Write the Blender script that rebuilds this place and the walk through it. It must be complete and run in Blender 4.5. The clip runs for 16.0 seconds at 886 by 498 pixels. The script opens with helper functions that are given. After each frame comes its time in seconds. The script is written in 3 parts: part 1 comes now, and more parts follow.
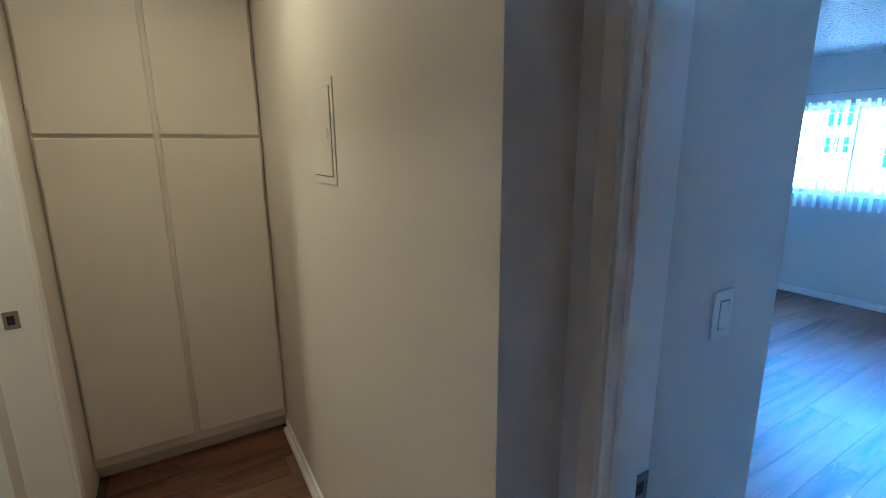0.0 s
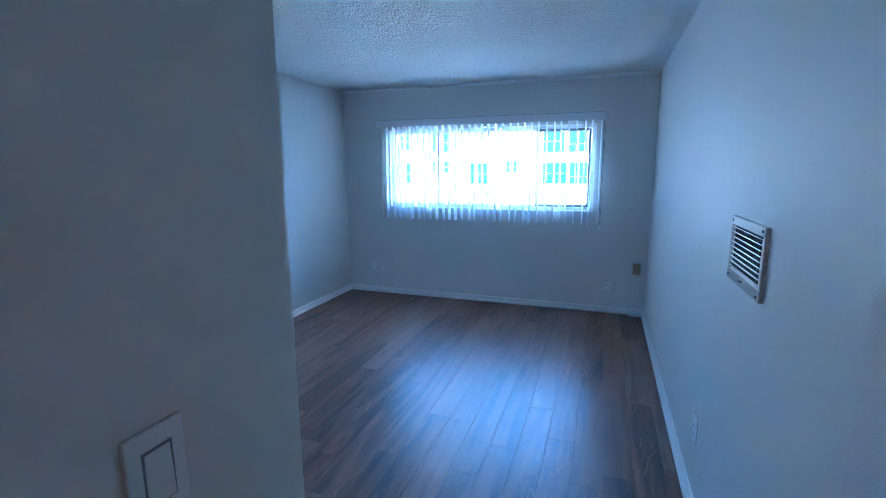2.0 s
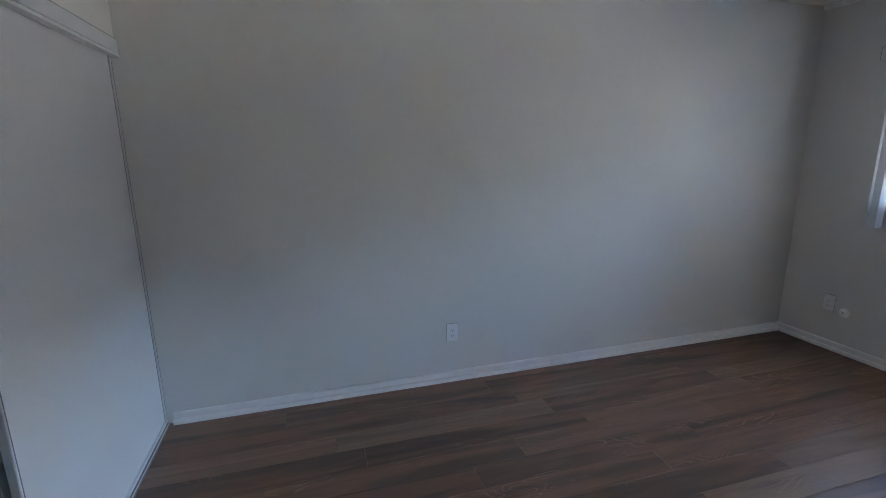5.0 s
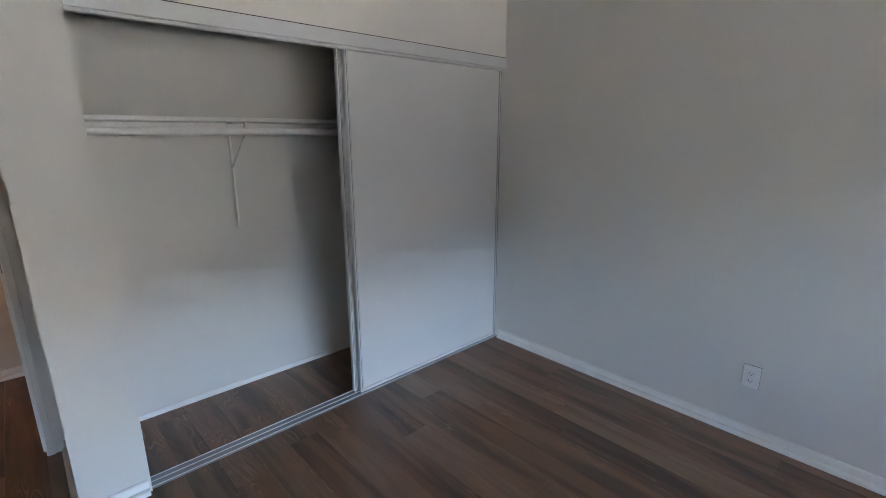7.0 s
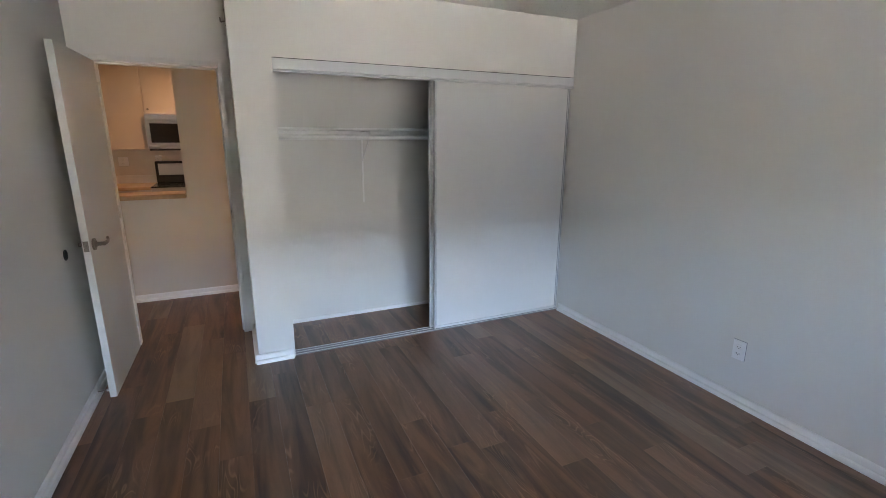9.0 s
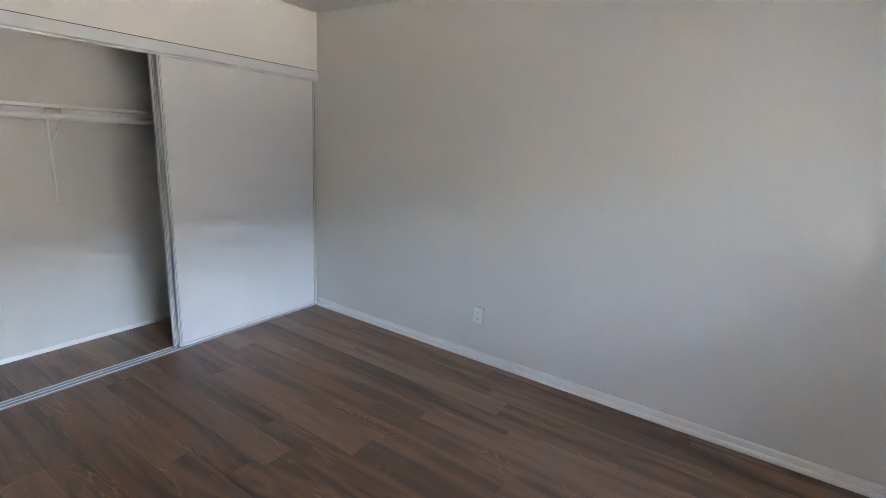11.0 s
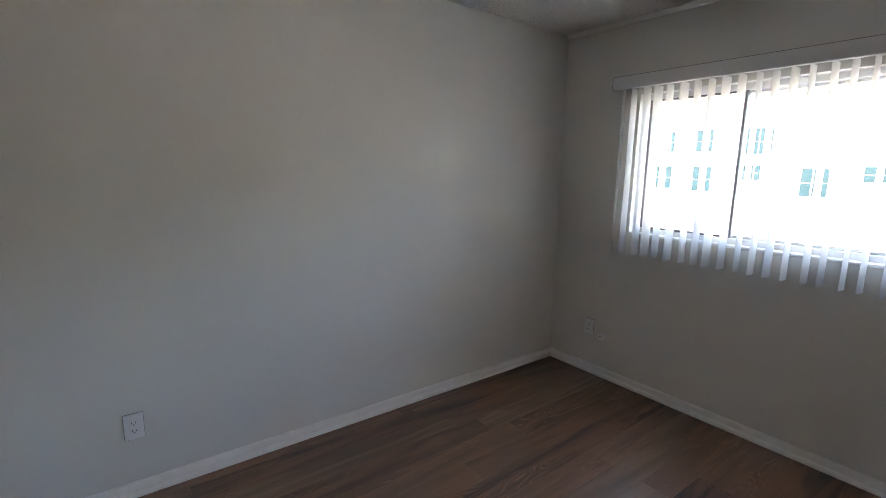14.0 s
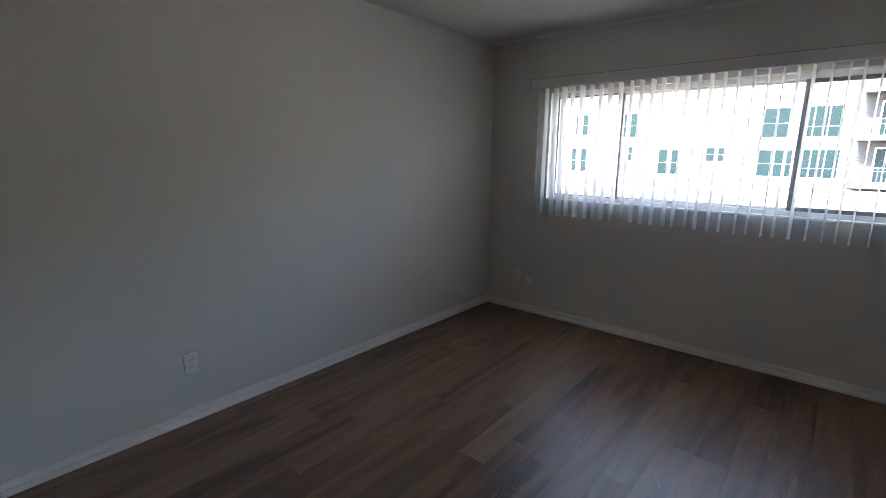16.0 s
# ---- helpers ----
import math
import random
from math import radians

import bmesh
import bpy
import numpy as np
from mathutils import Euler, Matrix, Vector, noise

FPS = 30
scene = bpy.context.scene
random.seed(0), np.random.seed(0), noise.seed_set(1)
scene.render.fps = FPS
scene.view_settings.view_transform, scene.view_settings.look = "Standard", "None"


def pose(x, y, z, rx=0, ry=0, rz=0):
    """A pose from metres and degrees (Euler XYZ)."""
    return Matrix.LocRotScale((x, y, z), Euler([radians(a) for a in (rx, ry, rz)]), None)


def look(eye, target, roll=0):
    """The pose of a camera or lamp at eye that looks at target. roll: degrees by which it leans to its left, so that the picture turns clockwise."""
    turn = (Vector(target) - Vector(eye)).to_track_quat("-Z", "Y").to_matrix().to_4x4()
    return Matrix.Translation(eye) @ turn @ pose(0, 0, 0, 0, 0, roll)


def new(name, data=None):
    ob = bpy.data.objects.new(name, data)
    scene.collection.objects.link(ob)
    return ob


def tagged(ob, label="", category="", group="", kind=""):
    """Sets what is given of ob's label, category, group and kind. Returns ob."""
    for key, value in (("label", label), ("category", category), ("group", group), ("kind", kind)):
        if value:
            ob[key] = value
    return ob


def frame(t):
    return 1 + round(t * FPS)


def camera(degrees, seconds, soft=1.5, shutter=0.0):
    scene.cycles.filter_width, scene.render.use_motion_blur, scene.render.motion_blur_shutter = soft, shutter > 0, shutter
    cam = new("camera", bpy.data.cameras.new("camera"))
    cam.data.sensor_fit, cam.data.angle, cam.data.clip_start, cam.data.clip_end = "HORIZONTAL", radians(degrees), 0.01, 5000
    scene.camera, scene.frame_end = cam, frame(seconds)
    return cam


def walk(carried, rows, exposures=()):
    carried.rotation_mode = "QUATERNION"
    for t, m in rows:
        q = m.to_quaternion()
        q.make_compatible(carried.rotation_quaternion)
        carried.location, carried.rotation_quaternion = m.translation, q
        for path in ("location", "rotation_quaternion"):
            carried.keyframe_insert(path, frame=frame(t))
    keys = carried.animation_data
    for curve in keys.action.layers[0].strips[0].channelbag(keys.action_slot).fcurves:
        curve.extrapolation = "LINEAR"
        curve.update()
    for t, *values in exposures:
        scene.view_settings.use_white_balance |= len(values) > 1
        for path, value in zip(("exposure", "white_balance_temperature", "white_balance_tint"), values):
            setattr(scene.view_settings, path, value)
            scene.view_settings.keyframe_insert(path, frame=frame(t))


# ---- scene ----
cam = camera(88.0, 16.0, soft=0.9)
PATH = [
    (0, (3.088, -1.301, 1.581), (1.409, -0.304, 1.149), -0.5),
    (0.5, (3.253, -1.170, 1.552), (2.009, 0.338, 1.136), -0.8),
    (1, (3.208, -0.999, 1.528), (2.423, 0.799, 1.138), -0.2),
    (1.5, (3.071, -0.807, 1.537), (2.471, 1.064, 1.162), -0.2),
    (2, (3.02, -0.574, 1.543), (2.37, 1.284, 1.19), -0.3),
    (2.5, (2.971, -0.36, 1.562), (2.259, 1.482, 1.244), -0.6),
    (3, (2.928, -0.195, 1.554), (2.158, 1.619, 1.21), -1.4),
    (3.5, (2.91, 0.042, 1.545), (1.895, 1.721, 1.156), -1.9),
    (4, (2.79, 0.242, 1.495), (1.51, 1.719, 1.071), -1.6),
    (4.5, (2.631, 0.483, 1.514), (1.037, 1.602, 1.057), -1.3),
    (5, (2.636, 0.84, 1.483), (0.76, 1.385, 1.055), -0.7),
    (7.3, (2.526, 2.316, 1.508), (1.349, 0.774, 1.024), -0.1),
    (7.5, (2.539, 2.445, 1.502), (1.439, 0.845, 1.02), 0.1),
    (8, (2.537, 2.773, 1.53), (1.656, 1.043, 1.051), 0.3),
    (8.2, (2.559, 2.885, 1.524), (1.77, 1.109, 1.05), 0.2),
    (10.3, (2.598, 3.341, 1.547), (1.65, 1.649, 1.06), 1.2),
    (10.5, (2.596, 3.273, 1.525), (1.459, 1.699, 1.046), 1.1),
    (11, (2.709, 3.082, 1.525), (1.075, 2.026, 1.06), 3.3),
    (11.5, (2.608, 2.934, 1.475), (0.745, 2.324, 1.08), 2.4),
    (12, (2.618, 2.71, 1.418), (0.645, 2.581, 1.116), 2.9),
    (12.5, (2.584, 2.434, 1.433), (0.619, 2.632, 1.118), 2.1),
    (13, (2.477, 2.224, 1.452), (0.582, 2.766, 1.115), 1.3),
    (13.5, (2.341, 1.941, 1.457), (0.587, 2.84, 1.116), 1.2),
    (14, (2.301, 1.631, 1.482), (0.724, 2.811, 1.133), 1.0),
    (14.5, (2.425, 1.375, 1.489), (1.005, 2.736, 1.13), 1.0),
    (15, (2.491, 1.085, 1.472), (1.24, 2.603, 1.11), 1.1),
    (15.5, (2.547, 0.86, 1.505), (1.403, 2.449, 1.095), 1.3),
    (16, (2.547, 0.783, 1.463), (1.276, 2.272, 1.052), 0.5),
]
EXPO = [
    (0.0, 6.65, 3700, -3),
    (0.5, 6.75, 3720, -3),
    (1.5, 6.34, 3960, -1),
    (2.5, 6.10, 4600, 3),
    (3.5, 5.84, 5500, 7),
    (4.5, 5.70, 6500, 13),
    (7.5, 6.05, 7500, 15),
    (11.0, 6.44, 8000, 16),
    (12.5, 6.30, 8100, 17),
    (14.0, 5.58, 8100, 16),
    (16.0, 4.98, 7800, 15),
]
walk(cam, [(t, look(e, g, r)) for t, e, g, r in PATH], EXPO)

# ---- light ----
world = bpy.data.worlds.new("world")
scene.world = world
world.use_nodes = True
wn = world.node_tree
sky = wn.nodes.new("ShaderNodeTexSky")
sky.sky_type, sky.sun_disc = "NISHITA", False
sky.sun_elevation, sky.sun_rotation = radians(52), radians(200)
wn.links.new(sky.outputs[0], wn.nodes["Background"].inputs[0])
wn.nodes["Background"].inputs[1].default_value = 0.085

# marks the opening that the sky lights the room through; gives no light of its own
opening = new("window_opening_light", bpy.data.lights.new("window_opening_light", "AREA"))
opening.data.shape, opening.data.size, opening.data.size_y = "RECTANGLE", 2.60, 1.20
opening.data.cycles.is_portal = True
opening.matrix_basis = pose(1.72, 4.62, 1.47, -90, 0, 0)

sun = new("sun", bpy.data.lights.new("sun", "SUN"))
sun.data.energy, sun.data.angle, sun.data.color = 1.5, radians(12), (1.0, 0.97, 0.93)
sun.matrix_world = look((-6, -18, 34), (0, 8, 0))


def lamp(name, loc, watts, size, colour):
    """A ceiling lamp's light: a small disc that shines down."""
    ob = new(name, bpy.data.lights.new(name, "AREA"))
    ob.data.shape, ob.data.size, ob.data.energy, ob.data.color = "DISK", size, watts, colour
    ob.matrix_world = pose(*loc)
    return ob


WARM = (1.0, 0.59, 0.24)
lamp("hall_lamp", (1.5, -1.33, 2.36), 0.050, 0.2, (1.0, 0.55, 0.19))
lamp("kitchen_lamp", (2.75, -2.9, 2.36), 0.15, 0.3, (1.0, 0.60, 0.37))
lamp("bathroom_lamp", (1.2, -2.6, 2.36), 0.19, 0.25, WARM)

# ---- materials ----


def material(name, base, rough=0.6, metal=0.0, vary=0.06, grain=900.0, blotch=2.5, bump=0.0, bump_scale=300.0, bump_dist=0.001, coat=0.0, rough_vary=0.05, bump_detail=3):
    """Principled paint, plastic or metal with variation at two scales and fine relief."""
    m = bpy.data.materials.new(name)
    m.use_nodes = True
    nt = m.node_tree
    n, l = nt.nodes, nt.links
    b = n["Principled BSDF"]
    b.inputs["Metallic"].default_value = metal
    b.inputs["Coat Weight"].default_value = coat
    geo = n.new("ShaderNodeNewGeometry")
    big, fine = n.new("ShaderNodeTexNoise"), n.new("ShaderNodeTexNoise")
    big.inputs["Scale"].default_value, fine.inputs["Scale"].default_value = blotch, grain
    big.inputs["Detail"].default_value, fine.inputs["Detail"].default_value = 5, 2
    add = n.new("ShaderNodeMath")
    add.operation = "ADD"
    for k, t in enumerate((big, fine)):
        l.new(geo.outputs["Position"], t.inputs["Vector"])
        l.new(t.outputs["Fac"], add.inputs[k])
    ramp = n.new("ShaderNodeMapRange")
    ramp.inputs["From Min"].default_value, ramp.inputs["From Max"].default_value = 0.6, 1.4
    ramp.inputs["To Min"].default_value, ramp.inputs["To Max"].default_value = 1 - vary, 1 + vary
    l.new(add.outputs[0], ramp.inputs["Value"])
    mul = n.new("ShaderNodeVectorMath")
    mul.operation = "SCALE"
    mul.inputs[0].default_value = base
    l.new(ramp.outputs[0], mul.inputs["Scale"])
    l.new(mul.outputs[0], b.inputs["Base Color"])
    rr = n.new("ShaderNodeMapRange")
    rr.inputs["To Min"].default_value, rr.inputs["To Max"].default_value = max(rough - rough_vary, 0.02), min(rough + rough_vary, 1)
    l.new(big.outputs["Fac"], rr.inputs["Value"])
    l.new(rr.outputs[0], b.inputs["Roughness"])
    if bump > 0:
        tex = n.new("ShaderNodeTexNoise")
        tex.inputs["Scale"].default_value, tex.inputs["Detail"].default_value = bump_scale, bump_detail
        l.new(geo.outputs["Position"], tex.inputs["Vector"])
        bp = n.new("ShaderNodeBump")
        bp.inputs["Strength"].default_value, bp.inputs["Distance"].default_value = bump, bump_dist
        l.new(tex.outputs["Fac"], bp.inputs["Height"])
        l.new(bp.outputs[0], b.inputs["Normal"])
    return m


WALL = material("wall_paint", (0.765, 0.752, 0.717), 0.62, vary=0.025, blotch=1.3, bump=0.25, bump_scale=110, bump_dist=0.0012)
HALL_WALL = material("hall_paint", (0.72, 0.68, 0.61), 0.55, vary=0.03, blotch=1.6, bump=0.3, bump_scale=110, bump_dist=0.0012)
TRIM = material("trim_paint", (0.90, 0.895, 0.88), 0.36, vary=0.03, blotch=6)
DOORPAINT = material("door_paint", (0.74, 0.73, 0.70), 0.30, vary=0.025, blotch=2, bump=0.9, bump_scale=210, bump_dist=0.0011, bump_detail=1, rough_vary=0.02, grain=60)
CABPAINT = material("cabinet_paint", (0.74, 0.69, 0.60), 0.45, vary=0.04, blotch=3, bump=0.2, bump_scale=60, bump_dist=0.001)
SLIDE = material("sliding_door_white", (0.72, 0.72, 0.715), 0.42, vary=0.02, blotch=2, bump=0.15, bump_scale=160, bump_dist=0.0006)
ALU_WHITE = material("white_aluminium", (0.68, 0.70, 0.71), 0.32, vary=0.03, blotch=8)
ALU = material("grey_aluminium", (0.30, 0.31, 0.33), 0.40, metal=0.7, vary=0.08, blotch=12)
ALU_DARK = material("grey_window_frame", (0.24, 0.25, 0.27), 0.45, metal=0.1, vary=0.1, blotch=12)
VINYL = material("white_vinyl", (0.82, 0.82, 0.82), 0.4, vary=0.02, blotch=8)
PLASTIC = material("white_plastic", (0.87, 0.87, 0.87), 0.35, vary=0.02, blotch=15)
BEIGE = material("beige_plastic", (0.38, 0.27, 0.17), 0.45, vary=0.05, blotch=20)
BLACK = material("black_plastic", (0.015, 0.015, 0.016), 0.5, vary=0.2, blotch=20)
NICKEL = material("satin_nickel", (0.27, 0.25, 0.225), 0.34, metal=1.0, vary=0.06, blotch=25)
STEEL = material("stainless_steel", (0.56, 0.56, 0.56), 0.30, metal=1.0, vary=0.05, blotch=12)
BLACKGLASS = material("black_glass", (0.012, 0.012, 0.013), 0.22, vary=0.1, blotch=10)
VENTMETAL = material("vent_metal", (0.46, 0.43, 0.38), 0.42, metal=0.35, vary=0.08, blotch=30)
DARKVOID = material("duct_dark", (0.03, 0.03, 0.03), 0.9, vary=0.3, blotch=30)
STUCCO = material("pale_stucco", (0.52, 0.512, 0.50), 0.9, vary=0.06, blotch=0.6, bump=0.4, bump_scale=40, bump_dist=0.004)
GREYSIDE = material("grey_siding", (0.050, 0.057, 0.068), 0.75, vary=0.08, blotch=1.2)
CONCRETE = material("concrete", (0.13, 0.128, 0.125), 0.9, vary=0.12, blotch=0.7, bump=0.3, bump_scale=30, bump_dist=0.003)
OUTGLASS = material("far_window_glass", (0.006, 0.021, 0.028), 0.35, vary=0.15, blotch=0.5)
OUTGLASS.node_tree.nodes["Principled BSDF"].inputs["Specular IOR Level"].default_value = 0.15
SUBFLOOR = material("floor_underlay", (0.06, 0.045, 0.035), 0.9, vary=0.1)
LAMINATE = material("counter_laminate", (0.55, 0.38, 0.22), 0.35, vary=0.12, blotch=14)
KITPAINT = material("kitchen_cabinet_paint", (0.74, 0.68, 0.63), 0.4, vary=0.03, blotch=3)
TILE = material("bathroom_floor_tile", (0.25, 0.20, 0.15), 0.4, vary=0.1, blotch=5)


def ceiling_material():
    m = material("popcorn_ceiling", (0.80, 0.79, 0.76), 0.95, vary=0.05, blotch=1.0)
    n, l = m.node_tree.nodes, m.node_tree.links
    geo = n.new("ShaderNodeNewGeometry")
    vor, noi = n.new("ShaderNodeTexVoronoi"), n.new("ShaderNodeTexNoise")
    vor.inputs["Scale"].default_value, noi.inputs["Scale"].default_value = 75, 38
    noi.inputs["Detail"].default_value = 6
    mix = n.new("ShaderNodeMath")
    mix.operation = "MULTIPLY_ADD"
    for t in (vor, noi):
        l.new(geo.outputs["Position"], t.inputs["Vector"])
    l.new(noi.outputs["Fac"], mix.inputs[0])
    mix.inputs[1].default_value = 1.6
    l.new(vor.outputs["Distance"], mix.inputs[2])
    bp = n.new("ShaderNodeBump")
    bp.inputs["Strength"].default_value, bp.inputs["Distance"].default_value = 1.0, 0.012
    l.new(mix.outputs[0], bp.inputs["Height"])
    l.new(bp.outputs[0], n["Principled BSDF"].inputs["Normal"])
    return m


POPCORN = ceiling_material()


def plank_material(name, dark, mid, light):
    """Wood-look vinyl: long grain, cathedral figure, a tone of its own for each board."""
    m = bpy.data.materials.new(name)
    m.use_nodes = True
    n, l = m.node_tree.nodes, m.node_tree.links
    b = n["Principled BSDF"]
    tc, info = n.new("ShaderNodeTexCoord"), n.new("ShaderNodeObjectInfo")
    shift = n.new("ShaderNodeVectorMath")
    shift.operation = "MULTIPLY_ADD"
    comb = n.new("ShaderNodeCombineXYZ")
    for k in range(3):
        l.new(info.outputs["Random"], comb.inputs[k])
    l.new(comb.outputs[0], shift.inputs[0])
    shift.inputs[1].default_value = (13.0, 57.0, 31.0)
    l.new(tc.outputs["Object"], shift.inputs[2])

    def noise_at(scale, sx, sy, detail, dist=0.0):
        mp = n.new("ShaderNodeMapping")
        mp.inputs["Scale"].default_value = (sx, sy, 1)
        l.new(shift.outputs[0], mp.inputs["Vector"])
        t = n.new("ShaderNodeTexNoise")
        t.inputs["Scale"].default_value, t.inputs["Detail"].default_value, t.inputs["Distortion"].default_value = scale, detail, dist
        l.new(mp.outputs[0], t.inputs["Vector"])
        return t

    streak = noise_at(1.0, 8, 0.8, 6, 1.4)
    fine = noise_at(1.0, 80, 13, 5, 1.4)
    slow, patch = noise_at(1.0, 13, 2.0, 1, 0.4), noise_at(1.0, 5, 1.6, 2, 0.5)
    wave = n.new("ShaderNodeMath")
    wave.operation = "SINE"
    times = n.new("ShaderNodeMath")
    times.operation = "MULTIPLY"
    times.inputs[1].default_value = 85.0
    l.new(slow.outputs["Fac"], times.inputs[0])
    l.new(times.outputs[0], wave.inputs[0])

    def mix(fac, a, bb, how="MIX"):
        x = n.new("ShaderNodeMix")
        x.data_type, x.blend_type = "RGBA", how
        for s, v in ((0, fac), (6, a), (7, bb)):
            if isinstance(v, (int, float, tuple)):
                x.inputs[s].default_value = v
            else:
                l.new(v, x.inputs[s])
        return x.outputs[2]

    def ramp(src, a, bb):
        r = n.new("ShaderNodeMapRange")
        r.inputs["From Min"].default_value, r.inputs["From Max"].default_value = a, bb
        l.new(src, r.inputs["Value"])
        return r.outputs[0]

    c = mix(ramp(streak.outputs["Fac"], 0.36, 0.60), (*dark, 1), (*mid, 1))
    tone = n.new("ShaderNodeMath")
    tone.operation = "POWER"
    l.new(info.outputs["Random"], tone.inputs[0])
    tone.inputs[1].default_value = 2.1
    half = n.new("ShaderNodeMath")
    half.operation = "MULTIPLY"
    l.new(tone.outputs[0], half.inputs[0])
    half.inputs[1].default_value = 0.48
    c = mix(half.outputs[0], c, (*light, 1))
    knots = noise_at(1.0, 10, 1.0, 3, 1.2)
    kk = n.new("ShaderNodeMath")
    kk.operation = "MULTIPLY"
    l.new(ramp(knots.outputs["Fac"], 0.60, 0.76), kk.inputs[0])
    kk.inputs[1].default_value = 0.48
    c = mix(kk.outputs[0], c, (dark[0] * 0.5, dark[1] * 0.48, dark[2] * 0.46, 1))
    shown = n.new("ShaderNodeMath")
    shown.operation = "MULTIPLY"
    l.new(ramp(wave.outputs[0], 0.55, 1.0), shown.inputs[0])
    l.new(ramp(patch.outputs["Fac"], 0.54, 0.66), shown.inputs[1])
    wv = n.new("ShaderNodeMath")
    wv.operation = "MULTIPLY"
    l.new(shown.outputs[0], wv.inputs[0])
    wv.inputs[1].default_value = 0.42
    c = mix(wv.outputs[0], c, (light[0] * 1.2, light[1] * 1.2, light[2] * 1.2, 1))
    fg = n.new("ShaderNodeMath")
    fg.operation = "MULTIPLY"
    l.new(ramp(fine.outputs["Fac"], 0.48, 0.78), fg.inputs[0])
    fg.inputs[1].default_value = 0.14
    c = mix(fg.outputs[0], c, (dark[0] * 0.6, dark[1] * 0.6, dark[2] * 0.6, 1))
    l.new(c, b.inputs["Base Color"])
    rr = n.new("ShaderNodeMapRange")
    rr.inputs["To Min"].default_value, rr.inputs["To Max"].default_value = 0.31, 0.44
    b.inputs["Specular IOR Level"].default_value = 0.85
    l.new(fine.outputs["Fac"], rr.inputs["Value"])
    l.new(rr.outputs[0], b.inputs["Roughness"])
    bp = n.new("ShaderNodeBump")
    bp.inputs["Strength"].default_value, bp.inputs["Distance"].default_value = 0.25, 0.0006
    l.new(fine.outputs["Fac"], bp.inputs["Height"])
    l.new(bp.outputs[0], b.inputs["Normal"])
    return m


PLANK = plank_material("vinyl_plank", (0.060, 0.025, 0.014), (0.213, 0.099, 0.057), (0.42, 0.232, 0.143))
PLANK_LIGHT = plank_material("vinyl_plank_light", (0.14, 0.076, 0.046), (0.275, 0.162, 0.100), (0.35, 0.215, 0.138))


def glass_material():
    m = bpy.data.materials.new("window_glass")
    m.use_nodes = True
    b = m.node_tree.nodes["Principled BSDF"]
    b.inputs["Base Color"].default_value = (0.97, 0.99, 0.98, 1)
    b.inputs["Roughness"].default_value = 0.0
    b.inputs["Transmission Weight"].default_value = 1.0
    b.inputs["IOR"].default_value = 1.05
    return m


GLASS = glass_material()


def vane_material():
    """Thin PVC that lets some light through."""
    m = material("blind_vane_pvc", (0.78, 0.78, 0.77), 0.5, vary=0.02, blotch=5)
    n, l = m.node_tree.nodes, m.node_tree.links
    tr, mx = n.new("ShaderNodeBsdfTranslucent"), n.new("ShaderNodeMixShader")
    tr.inputs[0].default_value = (0.72, 0.72, 0.71, 1)
    mx.inputs[0].default_value = 0.5
    l.new(n["Principled BSDF"].outputs[0], mx.inputs[1])
    l.new(tr.outputs[0], mx.inputs[2])
    l.new(mx.outputs[0], n["Material Output"].inputs["Surface"])
    return m


VANE = vane_material()


def glow_material(name, colour, strength):
    m = bpy.data.materials.new(name)
    m.use_nodes = True
    b = m.node_tree.nodes["Principled BSDF"]
    b.inputs["Base Color"].default_value = (0.8, 0.8, 0.78, 1)
    b.inputs["Emission Color"].default_value = (*colour, 1)
    b.inputs["Emission Strength"].default_value = strength
    return m


LAMPGLASS = glow_material("lamp_glass_lit", WARM, 0.12)

# ---- mesh helpers ----


def box(bm, x0, x1, y0, y1, z0, z1, bevel=0.0, seg=1):
    """Adds a box, its edges rounded by bevel."""
    r = bmesh.ops.create_cube(bm, size=1, matrix=Matrix.Translation(((x0 + x1) / 2, (y0 + y1) / 2, (z0 + z1) / 2)) @ Matrix.Diagonal((x1 - x0, y1 - y0, z1 - z0, 1)))
    if bevel > 0:
        edges = list({e for v in r["verts"] for e in v.link_edges})
        bmesh.ops.bevel(bm, geom=edges, offset=bevel, segments=seg, affect="EDGES", profile=0.5)
    return bm


def boxes(*rows, bevel=0.0, seg=1):
    bm = bmesh.new()
    for row in rows:
        box(bm, *row, bevel=bevel, seg=seg)
    return bm


def rod(bm, a, b, radius, seg=12, r2=None):
    """Adds a round bar from a to b."""
    a, b = Vector(a), Vector(b)
    m = Matrix.Translation((a + b) / 2) @ (b - a).to_track_quat("Z", "Y").to_matrix().to_4x4()
    bmesh.ops.create_cone(bm, cap_ends=True, segments=seg, radius1=radius, radius2=radius if r2 is None else r2, depth=(b - a).length, matrix=m)
    return bm


def rods(*rows, seg=12):
    bm = bmesh.new()
    for row in rows:
        rod(bm, *(row if len(row) > 3 else (*row, seg)))
    return bm


def ball(bm, c, radius, sx=1, sy=1, sz=1, seg=12):
    bmesh.ops.create_uvsphere(bm, u_segments=seg, v_segments=seg // 2, radius=radius, matrix=Matrix.Translation(c) @ Matrix.Diagonal((sx, sy, sz, 1)))
    return bm


